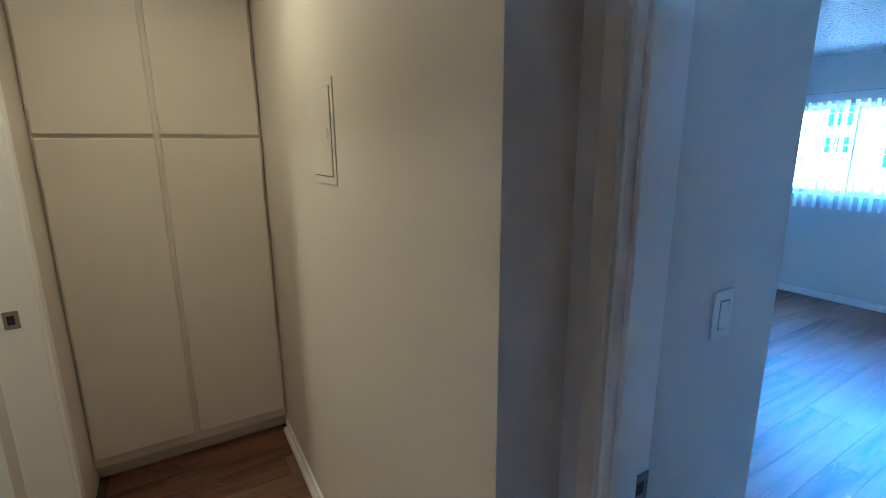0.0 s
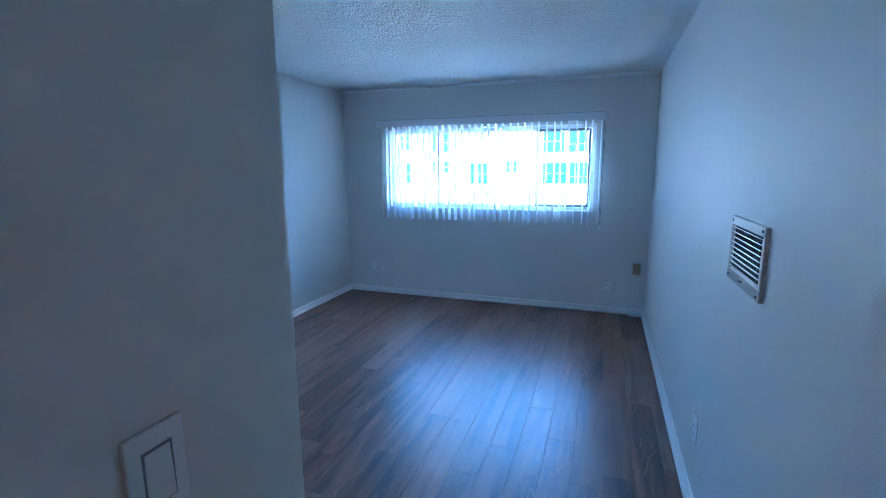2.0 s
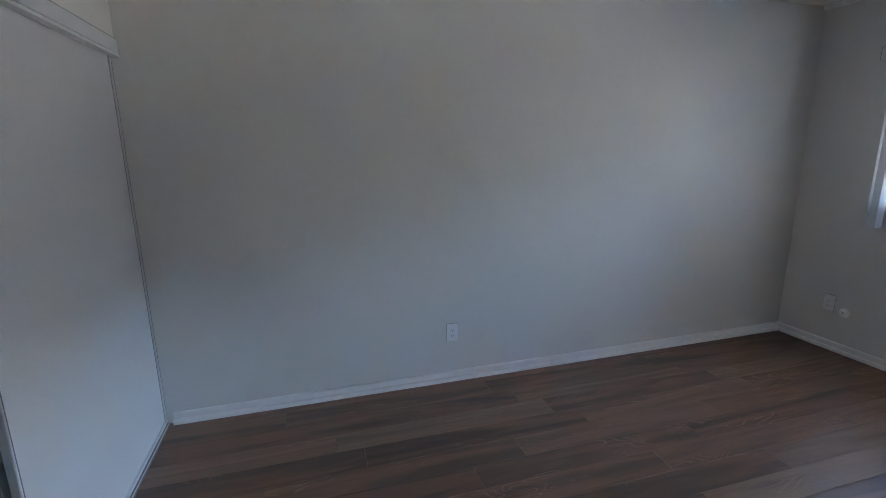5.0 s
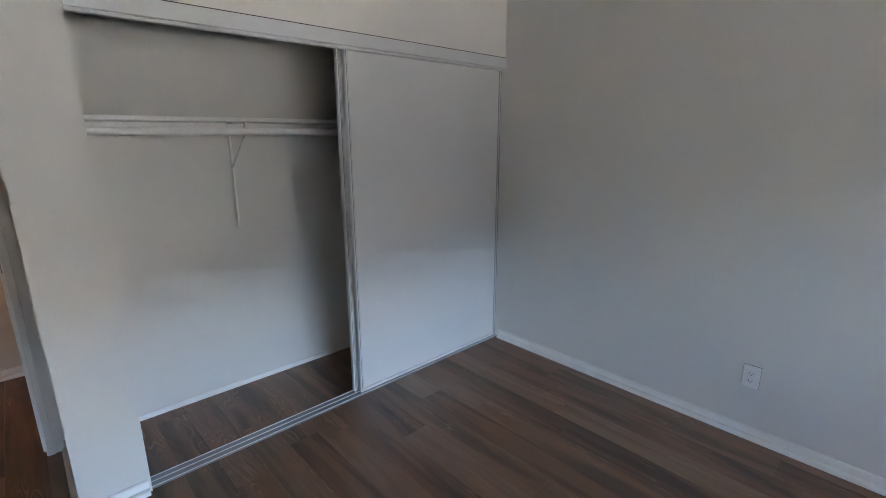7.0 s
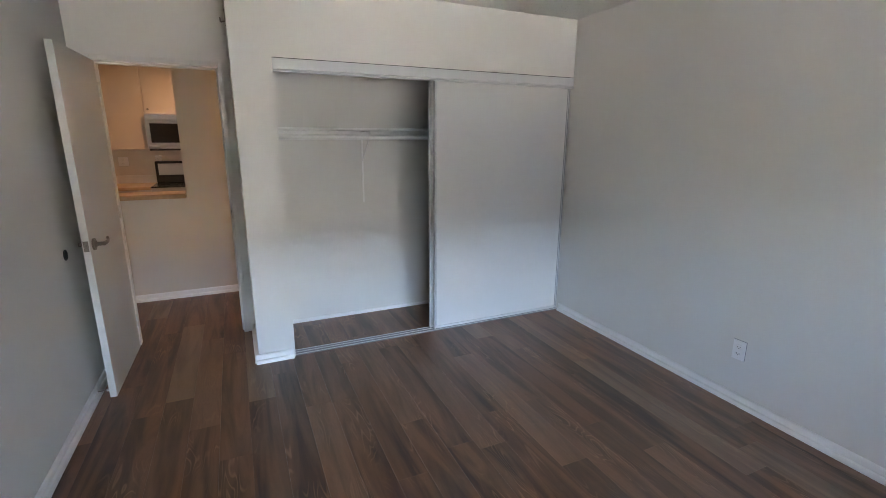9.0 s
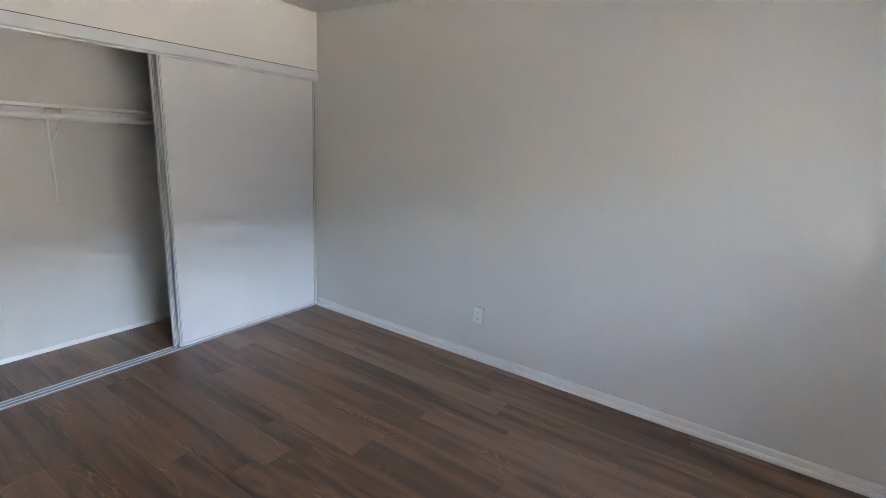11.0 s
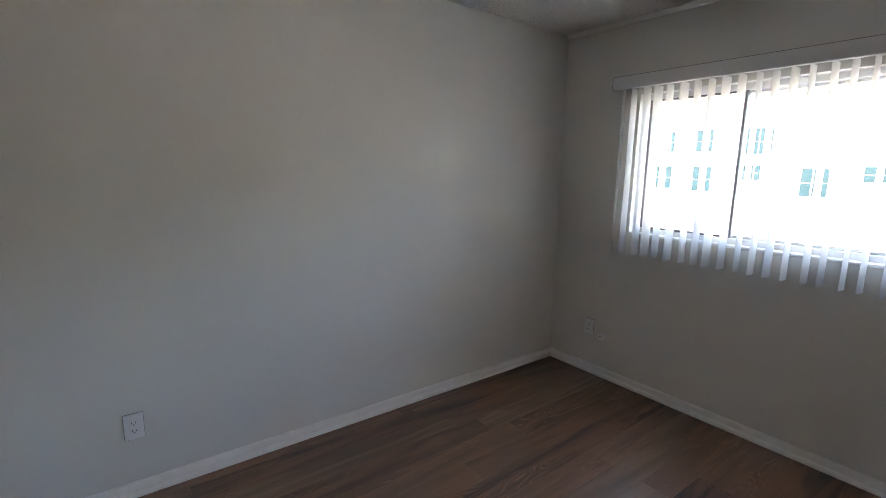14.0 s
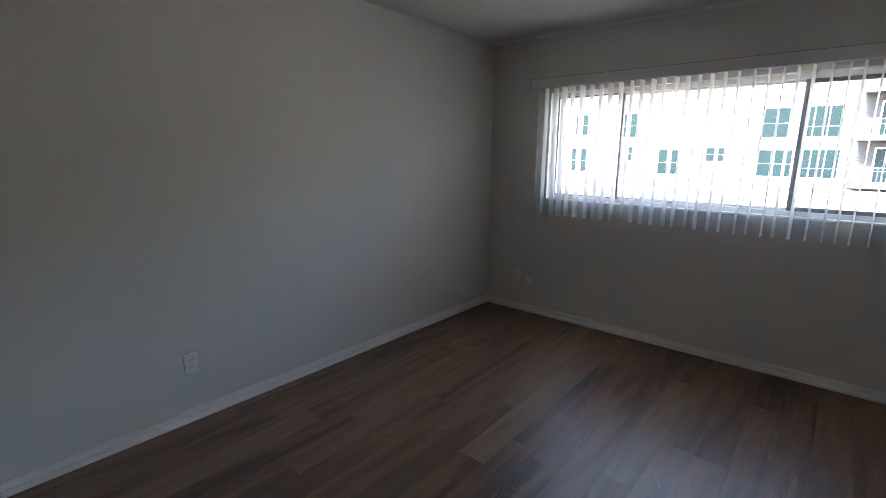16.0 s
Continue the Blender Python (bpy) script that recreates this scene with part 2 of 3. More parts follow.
def sweep(profile, a, b, inward):
    """A straight moulding from a to b on the floor plan; profile: (out, up) pairs, out along inward."""
    bm = bmesh.new()
    a, b, n = Vector((*a, 0)), Vector((*b, 0)), Vector((*inward, 0))
    ends = [[bm.verts.new(p + n * o + Vector((0, 0, u))) for o, u in profile] for p in (a, b)]
    k = len(profile)
    for i in range(k):
        j = (i + 1) % k
        bm.faces.new((ends[0][i], ends[0][j], ends[1][j], ends[1][i]))
    bm.faces.new(ends[0][::-1])
    bm.faces.new(ends[1])
    bmesh.ops.recalc_face_normals(bm, faces=bm.faces)
    return bm


def mesh_of(name, bm, mat, smooth=False):
    me = bpy.data.meshes.new(name)
    bmesh.ops.recalc_face_normals(bm, faces=bm.faces)
    bm.to_mesh(me)
    bm.free()
    me.materials.append(mat)
    if smooth:
        for p in me.polygons:
            p.use_smooth = True
    return me


def part(name, bm, mat, parent, label="", smooth=False):
    ob = new(name, mesh_of(name, bm, mat, smooth))
    ob.parent = parent
    if label:
        tagged(ob, label)
    return ob


def thing(name, loc, label, category, group="", kind="", turn=0):
    ob = new(name)
    ob.empty_display_size = 0.1
    ob.matrix_basis = pose(*loc, 0, 0, turn)
    return tagged(ob, label, category, group, kind)


def solid(name, bm, mat, label, category, kind="structure", group="", smooth=False):
    return tagged(new(name, mesh_of(name, bm, mat, smooth)), label, category, group, kind)


# ---- plan: x from the plain long wall to the vent wall, y from the closet to the window ----
XR, YW, H = 3.475, 4.46, 2.44
XP0, XP1 = 2.312, 2.553
YD0, YD1 = -0.715, -0.588
DX0, DX1, DH = 2.635, 3.358, 2.000
YH = -1.72
WX0, WX1, WZ0, WZ1 = 0.60, 2.915, 1.075, 1.965
T = 0.12

# ---- large structure ----
solid("floor", boxes((-0.3, XR + T, YD1, YW + 0.15, -0.25, -0.007), (-0.3, 5.4, -4.3, YD1, -0.25, -0.007)), SUBFLOOR, "dark underlay beneath the wood-look vinyl planks", "floor")
floor = bpy.data.objects["floor"]


def popcorn_mesh(x0, x1, y0, y1, z, step):
    """A sheet of small sprayed lumps hanging under the slab."""
    gx, gy = int((x1 - x0) / step) + 1, int((y1 - y0) / step) + 1
    gen = np.random.default_rng(5)
    h = gen.random((gx, gy)) ** 3
    soft = (h + np.roll(h, 1, 0) + np.roll(h, 1, 1) + np.roll(np.roll(h, 1, 0), 1, 1)) / 4
    wide = gen.random((gx // 6 + 2, gy // 6 + 2)).repeat(6, 0).repeat(6, 1)[:gx, :gy]
    depth = 0.013 * soft * (0.55 + 0.9 * wide)
    xs, ys = np.meshgrid(np.linspace(x0, x1, gx), np.linspace(y0, y1, gy), indexing="ij")
    xs = xs + (gen.random((gx, gy)) - 0.5) * step * 0.6
    ys = ys + (gen.random((gx, gy)) - 0.5) * step * 0.6
    co = np.stack([xs, ys, z - depth], -1).reshape(-1, 3)
    idx = np.arange(gx * gy).reshape(gx, gy)
    quads = np.stack([idx[:-1, :-1], idx[:-1, 1:], idx[1:, 1:], idx[1:, :-1]], -1).reshape(-1, 4)
    me = bpy.data.meshes.new("ceiling")
    me.from_pydata(co.tolist(), [], quads.tolist())
    me.materials.append(POPCORN)
    for p in me.polygons:
        p.use_smooth = True
    return me


slab = boxes((-0.3, XR + T, YD1, YW + 0.15, H, H + 0.25), (-0.3, 5.4, -4.3, YD1, H, H + 0.25))
slab.from_mesh(popcorn_mesh(-0.02, XR + 0.02, YD0, YW + 0.02, H - 0.001, 0.011))
solid("ceiling", slab, POPCORN, "white sprayed popcorn ceiling", "ceiling")

solid("wall_west", boxes((-T, 0, -0.62, YW, 0, H)), WALL, "plain off-white painted long bedroom wall", "wall")
solid("wall_east", boxes((XR, XR + T, YD0, YW, 0, H)), WALL, "off-white painted bedroom wall with a vent", "wall")
solid("wall_north", boxes((-T, WX0, YW, YW + 0.15, 0, H), (WX1, XR + T, YW, YW + 0.15, 0, H), (WX0, WX1, YW, YW + 0.15, 0, WZ0), (WX0, WX1, YW, YW + 0.15, WZ1, H)), WALL, "off-white painted bedroom wall around the wide window", "wall")
solid("wall_closet_front", boxes((XP0, XP1, -0.10, 0.02, 0, H), (0, XP0, -0.10, 0.02, 1.997, H)), WALL, "off-white painted wall over the closet with its end pier", "wall")
solid("wall_closet_side", boxes((XP1 - 0.10, XP1, YD1, -0.10, 0, H)), WALL, "off-white painted short wall beside the entry", "wall")
solid("wall_closet_back", boxes((0.0, 2.536, -0.87, -0.62, 0, H)), HALL_WALL, "cream painted wall between hall and closet", "wall")
solid("wall_door", boxes((2.475, DX0 - 0.02, YD0, YD1, 0, H), (DX1 + 0.02, 5.2, YD0, YD1, 0, H), (DX0 - 0.02, DX1 + 0.02, YD0, YD1, DH + 0.02, H)), WALL, "painted wall around the bedroom doorway", "wall")
solid("wall_closet_lining", boxes((0.0, XP1 - 0.10, -0.62, -0.612, 0, H)), WALL, "white painted back wall inside the closet", "wall")
solid("wall_hall", boxes((0.02, 1.12, YH - T - 0.04, YH - 0.04, 0, H), (1.12, 1.16, YH - T - 0.04, YH, 0, H), (1.94, 3.02, YH - T, YH, 0, H), (3.02, 5.2, YH - T, YH, 0, 0.965), (3.02, 5.2, YH - T, YH, 2.13, H), (1.16, 1.94, YH - T, YH, 2.05, H)), HALL_WALL, "cream hall wall with a kitchen pass-through and bathroom doorway", "wall")
# unseen closing wall, added so that no sun leaks in
solid("wall_far_west", boxes((-T, 0.02, -4.2, -0.62, 0, H)), HALL_WALL, "unseen plain cream wall added behind the linen cabinet", "wall")
solid("wall_far_south", boxes((-T, 5.32, -4.2, -4.08, 0, H)), HALL_WALL, "plain cream kitchen back wall", "wall")
# unseen as well: these two only close the envelope against outside light
solid("wall_far_east", boxes((5.2, 5.32, -4.08, YD1, 0, H)), HALL_WALL, "unseen plain cream wall added to close the hall", "wall")
solid("wall_bathroom", boxes((2.1, 2.2, -4.08, YH - T, 0, H)), HALL_WALL, "unseen plain cream wall added between bathroom and kitchen", "wall")

# baseboards with a shoe moulding
BASE = [(0.0, 0.0), (0.027, 0.0), (0.027, 0.010), (0.025, 0.017), (0.020, 0.023), (0.012, 0.025), (0.0065, 0.0255), (0.0065, 0.050), (0.0125, 0.0515), (0.0125, 0.058), (0.008, 0.064), (0.0, 0.066)]


def base(name, a, b, n, mat=TRIM):
    return solid(name, sweep(BASE, a, b, n), mat, "white painted baseboard with a rounded shoe moulding", "baseboard")


base("baseboard", (0, 0.03), (0, YW), (1, 0))
base("baseboard", (0.0, YW), (XR, YW), (0, -1))
base("baseboard", (XR, YD1), (XR, YW), (-1, 0))
base("baseboard", (XP0 + 0.01, 0.02), (XP1 + 0.02, 0.02), (0, 1))
base("baseboard", (XP1, YD1 + 0.02), (XP1, 0.02), (1, 0))
solid("baseboard", sweep([(0, 0), (0.010, 0), (0.010, 0.020), (0.006, 0.028), (0, 0.030)], (0.0, -0.612), (2.46, -0.612), (0, 1)), TRIM, "thin white quarter-round strip along the closet back", "baseboard")
base("baseboard", (0.6, -0.87), (2.536, -0.87), (0, -1))
base("baseboard", (2.536, -0.87), (2.536, YD0), (1, 0))
base("baseboard", (1.985, YH), (5.2, YH), (0, 1))
base("baseboard", (DX1 + 0.07, YD0), (5.2, YD0), (0, -1))
solid("trim_cove", boxes((0.0, XR, YW - 0.022, YW, H - 0.035, H), bevel=0.006, seg=2), TRIM, "narrow white painted strip along the top of the window wall", "trim")

# ---- doorway and door ----
door_frame = thing("door_frame", ((DX0 + DX1) / 2, (YD0 + YD1) / 2, 0), "white painted wooden door frame of the bedroom doorway", "door frame", kind="structure")


def rel(ob, *row):
    """World box bounds as bounds local to an unturned thing."""
    x, y, z = ob.matrix_basis.translation
    return (row[0] - x, row[1] - x, row[2] - y, row[3] - y, row[4] - z, row[5] - z)


def fbox(name, mat, parent, *rows, bevel=0.002, seg=1, label=""):
    return part(name, boxes(*[rel(parent, *r) for r in rows], bevel=bevel, seg=seg), mat, parent, label)


fbox("jamb", TRIM, door_frame, (DX0 - 0.02, DX0, YD0 - 0.004, YD1 + 0.004, 0, DH))
fbox("jamb", TRIM, door_frame, (DX1, DX1 + 0.02, YD0 - 0.004, YD1 + 0.004, 0, DH))
fbox("head_jamb", TRIM, door_frame, (DX0 - 0.02, DX1 + 0.02, YD0 - 0.004, YD1 + 0.004, DH, DH + 0.02))
fbox("door_stop", TRIM, door_frame, (DX0, DX0 + 0.011, YD0 + 0.02, YD1 - 0.045, 0, DH))
fbox("door_stop", TRIM, door_frame, (DX1 - 0.011, DX1, YD0 + 0.02, YD1 - 0.045, 0, DH))
fbox("door_stop", TRIM, door_frame, (DX0 + 0.011, DX1 - 0.011, YD0 + 0.02, YD1 - 0.045, DH - 0.011, DH))
# hall-side casing gets the darker hall paint to imitate its shade
for ya, yb, cw, paint in ((YD1, YD1 + 0.010, 0.034, WALL), (YD0 - 0.016, YD0, 0.045, HALL_WALL)):
    fbox("casing", paint, door_frame, (DX0 - cw, DX0 - 0.006, ya, yb, 0, DH + cw), bevel=0.003, seg=2)
    fbox("casing", paint, door_frame, (DX1 + 0.006, DX1 + cw, ya, yb, 0, DH + cw), bevel=0.003, seg=2)
    fbox("casing", paint, door_frame, (DX0 - 0.006, DX1 + 0.006, ya, yb, DH + 0.004, DH + cw), bevel=0.003, seg=2)
strike = fbox("strike_plate", NICKEL, door_frame, (DX0 - 0.001, DX0 + 0.0025, -0.632, -0.586, 0.925, 0.985), bevel=0.001)
part("latch_hole", boxes(rel(door_frame, DX0 + 0.002, DX0 + 0.0032, -0.620, -0.600, 0.942, 0.968)), BLACK, strike)


def lever(parent, side, y, z):
    """Rose, neck and curved lever on one face of the door; side is the way out along x."""
    h = part("door_handle", rods(((0, y, z), (side * 0.010, y, z), 0.033, ), seg=24), NICKEL, parent, "satin nickel lever handle", smooth=False)
    neck = bmesh.new()
    rod(neck, (side * 0.010, y, z), (side * 0.020, y, z), 0.024, 20, 0.013)
    rod(neck, (side * 0.018, y, z), (side * 0.058, y, z), 0.0115, 16)
    part("neck", neck, NICKEL, h, smooth=False)
    arm = bmesh.new()
    way = [(0.050, 0.0, 0.0), (0.056, -0.020, 0.001), (0.056, -0.045, 0.002), (0.054, -0.070, 0.001), (0.051, -0.092, 0.005), (0.046, -0.110, 0.014)]
    pts = []
    for k in range(len(way) - 1):
        pts += [Vector(way[k]).lerp(Vector(way[k + 1]), f / 4) for f in range(4)]
    pts = [Vector(way[0])] + [(pts[k - 1] + pts[k] + pts[k + 1]) / 3 for k in range(1, len(pts) - 1)] + [Vector(way[-1])]
    rings = []
    for k, p in enumerate(pts):
        rad = 0.0115 - 0.0025 * k / len(pts)
        rings.append([arm.verts.new((side * p.x + math.cos(a) * rad * 0.8, y + p.y, z + p.z + math.sin(a) * rad)) for a in (math.tau * q / 12 for q in range(12))])
    for ra, rb in zip(rings, rings[1:]):
        for q in range(12):
            arm.faces.new((ra[q], ra[(q + 1) % 12], rb[(q + 1) % 12], rb[q]))
    arm.faces.new(rings[-1])
    ball(arm, (side * pts[0][0], y, z), 0.0125, seg=12)
    part("lever", arm, NICKEL, h, smooth=True)
    return h


# the leaf stands open along the vent wall; local y runs from the hinge to the latch edge
door = thing("door_1", (3.344, -0.580, 0), "white semi-gloss painted slab door standing open beside the wall", "door", kind="structure", turn=-0.8)
LEAF, TH = 0.730, 0.036
part("door_leaf", boxes((0, TH, 0, LEAF, 0.012, DH - 0.004), bevel=0.002), DOORPAINT, door)
lever(door, -1, LEAF - 0.065, 0.935)
h2 = lever(door, 1, LEAF - 0.065, 0.935)
h2.matrix_basis = Matrix.Translation((TH, 0, 0)) @ Matrix.Diagonal((0.55, 1, 1, 1))
part("latch_plate", boxes((0.006, TH - 0.006, LEAF - 0.001, LEAF + 0.002, 0.905, 0.965), bevel=0.001), NICKEL, door, "satin nickel latch plate")
part("latch_bolt", boxes((0.011, TH - 0.011, LEAF, LEAF + 0.010, 0.922, 0.948), bevel=0.003), NICKEL, door)
for z in (0.22, 1.02, 1.82):
    part("hinge", rods(((-0.004, -0.006, z - 0.045), (-0.004, -0.006, z + 0.045), 0.006)), DOORPAINT, door, "painted butt hinge")

bumper = thing("wall_bumper", (XR, 0.135, 0.895), "small black round hole behind the door handle in the wall", "wall bumper")
part("ring", rods(((0.004, 0, 0), (-0.004, 0, 0), 0.030), seg=24), BLACK, bumper)
part("cup", rods(((-0.004, 0, 0), (-0.006, 0, 0), 0.022), seg=24), DARKVOID, bumper)

stop = thing("door_stop_spring", (XR - 0.012, 0.10, 0.04), "small white door stop on the baseboard", "door stop")
part("flange", rods(((0, 0, 0), (-0.006, 0, 0), 0.012)), TRIM, stop)
part("stem", rods(((-0.006, 0, 0), (-0.05, 0, 0), 0.004)), NICKEL, stop)
part("tip", rods(((-0.05, 0, 0), (-0.062, 0, 0), 0.008)), PLASTIC, stop)

# ---- closet ----
closet = thing("closet_track", (XP0 / 2, 0, 0), "white aluminium sliding door track of the closet", "closet track", kind="structure")
fbox("fascia", ALU_WHITE, closet, (0.0, XP0 + 0.004, 0.004, 0.030, 1.934, 1.999), bevel=0.003)
# black strip stands in for the shaded gap over the fascia
fbox("shadow_gap", BLACK, closet, (0.0, XP0 + 0.004, 0.0205, 0.024, 1.9995, 2.0030), bevel=0)
fbox("fascia_lip", ALU_WHITE, closet, (0.0, XP0 + 0.004, 0.004, 0.034, 1.918, 1.931), bevel=0.002)
fbox("top_rail", ALU_WHITE, closet, (0.0, XP0, -0.085, 0.003, 1.952, 1.9965), bevel=0.002)
sill = fbox("floor_rail", ALU, closet, (0.0, XP0, -0.072, 0.010, 0.0, 0.006), bevel=0.001)
for y in (-0.070, -0.034, 0.003):
    part("rib", boxes(rel(closet, 0.0, XP0, y, y + 0.004, 0.006, 0.011), bevel=0.001), ALU_WHITE, sill)


def slider(x0, x1, y, label):
    s = thing("sliding_door", ((x0 + x1) / 2, y, 0.012), label, "closet door", group="sliding closet doors")
    w, z1 = (x1 - x0) / 2, 1.932
    part("panel", boxes((-w + 0.018, w - 0.018, -0.004, 0.004, 0.018, z1 - 0.02)), SLIDE, s)
    for a, b in ((-w, -w + 0.018), (w - 0.018, w)):
        part("stile", boxes((a, b, -0.013, 0.013, 0, z1), bevel=0.004, seg=2), ALU_WHITE, s, "white aluminium edge")
    # thin dark lines on and beside the stiles
    for a in (-w + 0.0185, w - 0.0215, -w + 0.0075, w - 0.0105):
        part("edge_line", boxes((a, a + 0.003, 0.0045 if abs(a) < w - 0.015 else 0.0115, 0.0142 if abs(a) > w - 0.015 else 0.006, 0.022, z1 - 0.022)), ALU_DARK, s, "thin dark line along the edge")
    part("rail", boxes((-w + 0.024, w - 0.024, -0.011, 0.011, 0, 0.022), bevel=0.003), ALU_WHITE, s)
    part("rail", boxes((-w + 0.024, w - 0.024, -0.011, 0.011, z1 - 0.022, z1), bevel=0.003), ALU_WHITE, s)
    return s


slider(0.006, 1.222, -0.013, "white sliding closet door slid over to the corner")
slider(0.02, 1.245, -0.052, "white sliding closet door stacked behind the front one")

shelf = thing("closet_shelf", (1.23, -0.612, 1.575), "white painted closet shelf along the back wall", "shelf")
part("board", boxes((-1.225, 1.24, 0.0, 0.31, 0.0, 0.019), bevel=0.002), TRIM, shelf)
part("cleat", boxes((-1.225, 1.24, 0.0, 0.019, -0.07, -0.001), bevel=0.002), TRIM, shelf)
part("side_cleat", boxes((-1.226, -1.207, 0.021, 0.31, -0.09, -0.001), bevel=0.002), TRIM, shelf)
part("side_cleat", boxes((1.221, 1.24, 0.021, 0.31, -0.09, -0.001), bevel=0.002), TRIM, shelf)
bracket = part("bracket", boxes((0.381, 0.394, 0.020, 0.028, -0.58, -0.002), (0.381, 0.394, 0.028, 0.29, -0.008, -0.002), bevel=0.001), TRIM, shelf, "white metal shelf bracket")
part("brace", rods(((0.3875, 0.026, -0.24), (0.3875, 0.265, -0.055), 0.004)), TRIM, bracket)
part("rod_hook", rods(((0.3875, 0.275, -0.008), (0.3875, 0.275, -0.03), 0.006), ((0.3875, 0.255, -0.06), (0.3875, 0.262, -0.008), 0.005)), TRIM, bracket)
rail = thing("closet_rod", (1.23, -0.337, 1.528), "white round clothes rod beneath the closet shelf", "clothes rod")
part("tube", rods(((-1.205, 0, 0), (1.22, 0, 0), 0.0175), seg=16), TRIM, rail)
for x in (-1.205, 1.22):
    part("socket", rods(((x - 0.004, 0, 0), (x + 0.004, 0, 0), 0.028), seg=16), TRIM, rail)

# ---- window ----
win = thing("window_1", ((WX0 + WX1) / 2, YW + 0.09, WZ0), "wide white-framed sliding window with three panes", "window", kind="structure")
FY0, FY1 = YW + 0.055, YW + 0.12
frame_rows = (((WX0, WX1, FY0, FY1, WZ0, WZ0 + 0.035)), ((WX0, WX1, FY0, FY1, WZ1 - 0.035, WZ1)), ((WX0, WX0 + 0.035, FY0, FY1, WZ0 + 0.035, WZ1 - 0.035)), ((WX1 - 0.035, WX1, FY0, FY1, WZ0 + 0.035, WZ1 - 0.035)))
for row in frame_rows:
    fbox("window_frame", VINYL, win, row, bevel=0.003)
fbox("window_sill", TRIM, win, (WX0, WX1, YW - 0.004, FY0, WZ0 - 0.012, WZ0 + 0.004), bevel=0.003)


def sash(x0, x1, y, mats, w=0.032):
    z0, z1 = WZ0 + 0.036, WZ1 - 0.036
    rows = ((x0, x0 + w, z0, z1), (x1 - w, x1, z0, z1), (x0 + w, x1 - w, z0, z0 + w * 0.8), (x0 + w, x1 - w, z1 - w * 0.8, z1))
    for (a, b, c, d), m in zip(rows, mats):
        fbox("sash", m, win, (a, b, y, y + 0.026, c, d), bevel=0.002)
    p = fbox("pane", GLASS, win, (x0 + w - 0.003, x1 - w + 0.003, y + 0.011, y + 0.015, z0 + w * 0.8 - 0.003, z1 - w * 0.8 + 0.003), bevel=0)
    p.visible_shadow = False


sash(WX0 + 0.036, 1.195, YW + 0.060, (ALU, ALU_DARK, ALU, ALU_DARK), 0.016)
sash(1.17, 2.345, YW + 0.090, (ALU, ALU, VINYL, VINYL), 0.02)
sash(2.305, WX1 - 0.036, YW + 0.060, (ALU_DARK, ALU_DARK, ALU_DARK, ALU_DARK), 0.034)

# ---- vertical blinds ----
blind = thing("vertical_blind", (1.715, YW, 1.99), "white vertical blind with open vanes over the window", "blind")
VX0, VX1 = 0.462, 3.006
val = part("valance", boxes(rel(blind, VX0, VX1, 4.352, 4.357, 1.992, 2.070), rel(blind, VX0, VX0 + 0.005, 4.357, YW, 1.992, 2.070), rel(blind, VX1 - 0.005, VX1, 4.357, YW, 1.992, 2.070), bevel=0.0015), VINYL, blind, "white valance with a thin shadow line")
# dark strips draw the shadow lines along the valance's top and ends
part("shadow_line", boxes(rel(blind, VX0, VX1, 4.3505, 4.3525, 2.0675, 2.0702), rel(blind, VX0, VX0 + 0.002, 4.350, 4.3525, 1.992, 2.0675), rel(blind, VX1 - 0.002, VX1, 4.350, 4.3525, 1.992, 2.0675)), ALU_DARK, val)
part("headrail", boxes(rel(blind, VX0 + 0.02, VX1 - 0.02, 4.385, 4.430, 2.000, 2.045), bevel=0.003), ALU_WHITE, blind)


def vane_mesh(name, width=0.089, height=1.048, bow=0.009):
    bm = bmesh.new()
    cols, grid = 8, []
    for k in range(cols + 1):
        u = k / cols - 0.5
        grid.append([bm.verts.new((bow * (1 - 4 * u * u), u * width, z)) for z in (-height, 0.0)])
    for a, b in zip(grid, grid[1:]):
        bm.faces.new((a[0], b[0], b[1], a[1]))
    return mesh_of(name, bm, VANE, True)


vane_data = vane_mesh("vane")
rng = random.Random(4)
NV = 33
for k in range(NV):
    v = new("vane", vane_data)
    v.parent = blind
    x = 0.516 + (2.955 - 0.516) * k / (NV - 1) + rng.uniform(-0.006, 0.006)
    turn = rng.uniform(-7, 3) if k > 1 else 26 - 18 * k
    v.matrix_basis = pose(x - 1.715, 4.408 - YW, 0.002, rng.uniform(-0.4, 0.4), rng.uniform(-0.4, 0.4), turn)
part("wand", rods(((1.255, -0.085, 0.0), (1.262, -0.075, -1.02), 0.0035), seg=8), VINYL, blind, "thin white tilt wand")
cord = rods(((1.285, -0.082, 0.0), (1.280, -0.070, -1.06), 0.0016), ((1.272, -0.082, 0.0), (1.270, -0.070, -1.06), 0.0016), seg=6)
part("cord", cord, BLACK, blind, "thin dark pull cords")
part("cord_weight", boxes((1.258, 1.288, -0.078, -0.064, -1.095, -1.05), bevel=0.004, seg=2), PLASTIC, blind)

# ---- plates, vent and small fittings ----


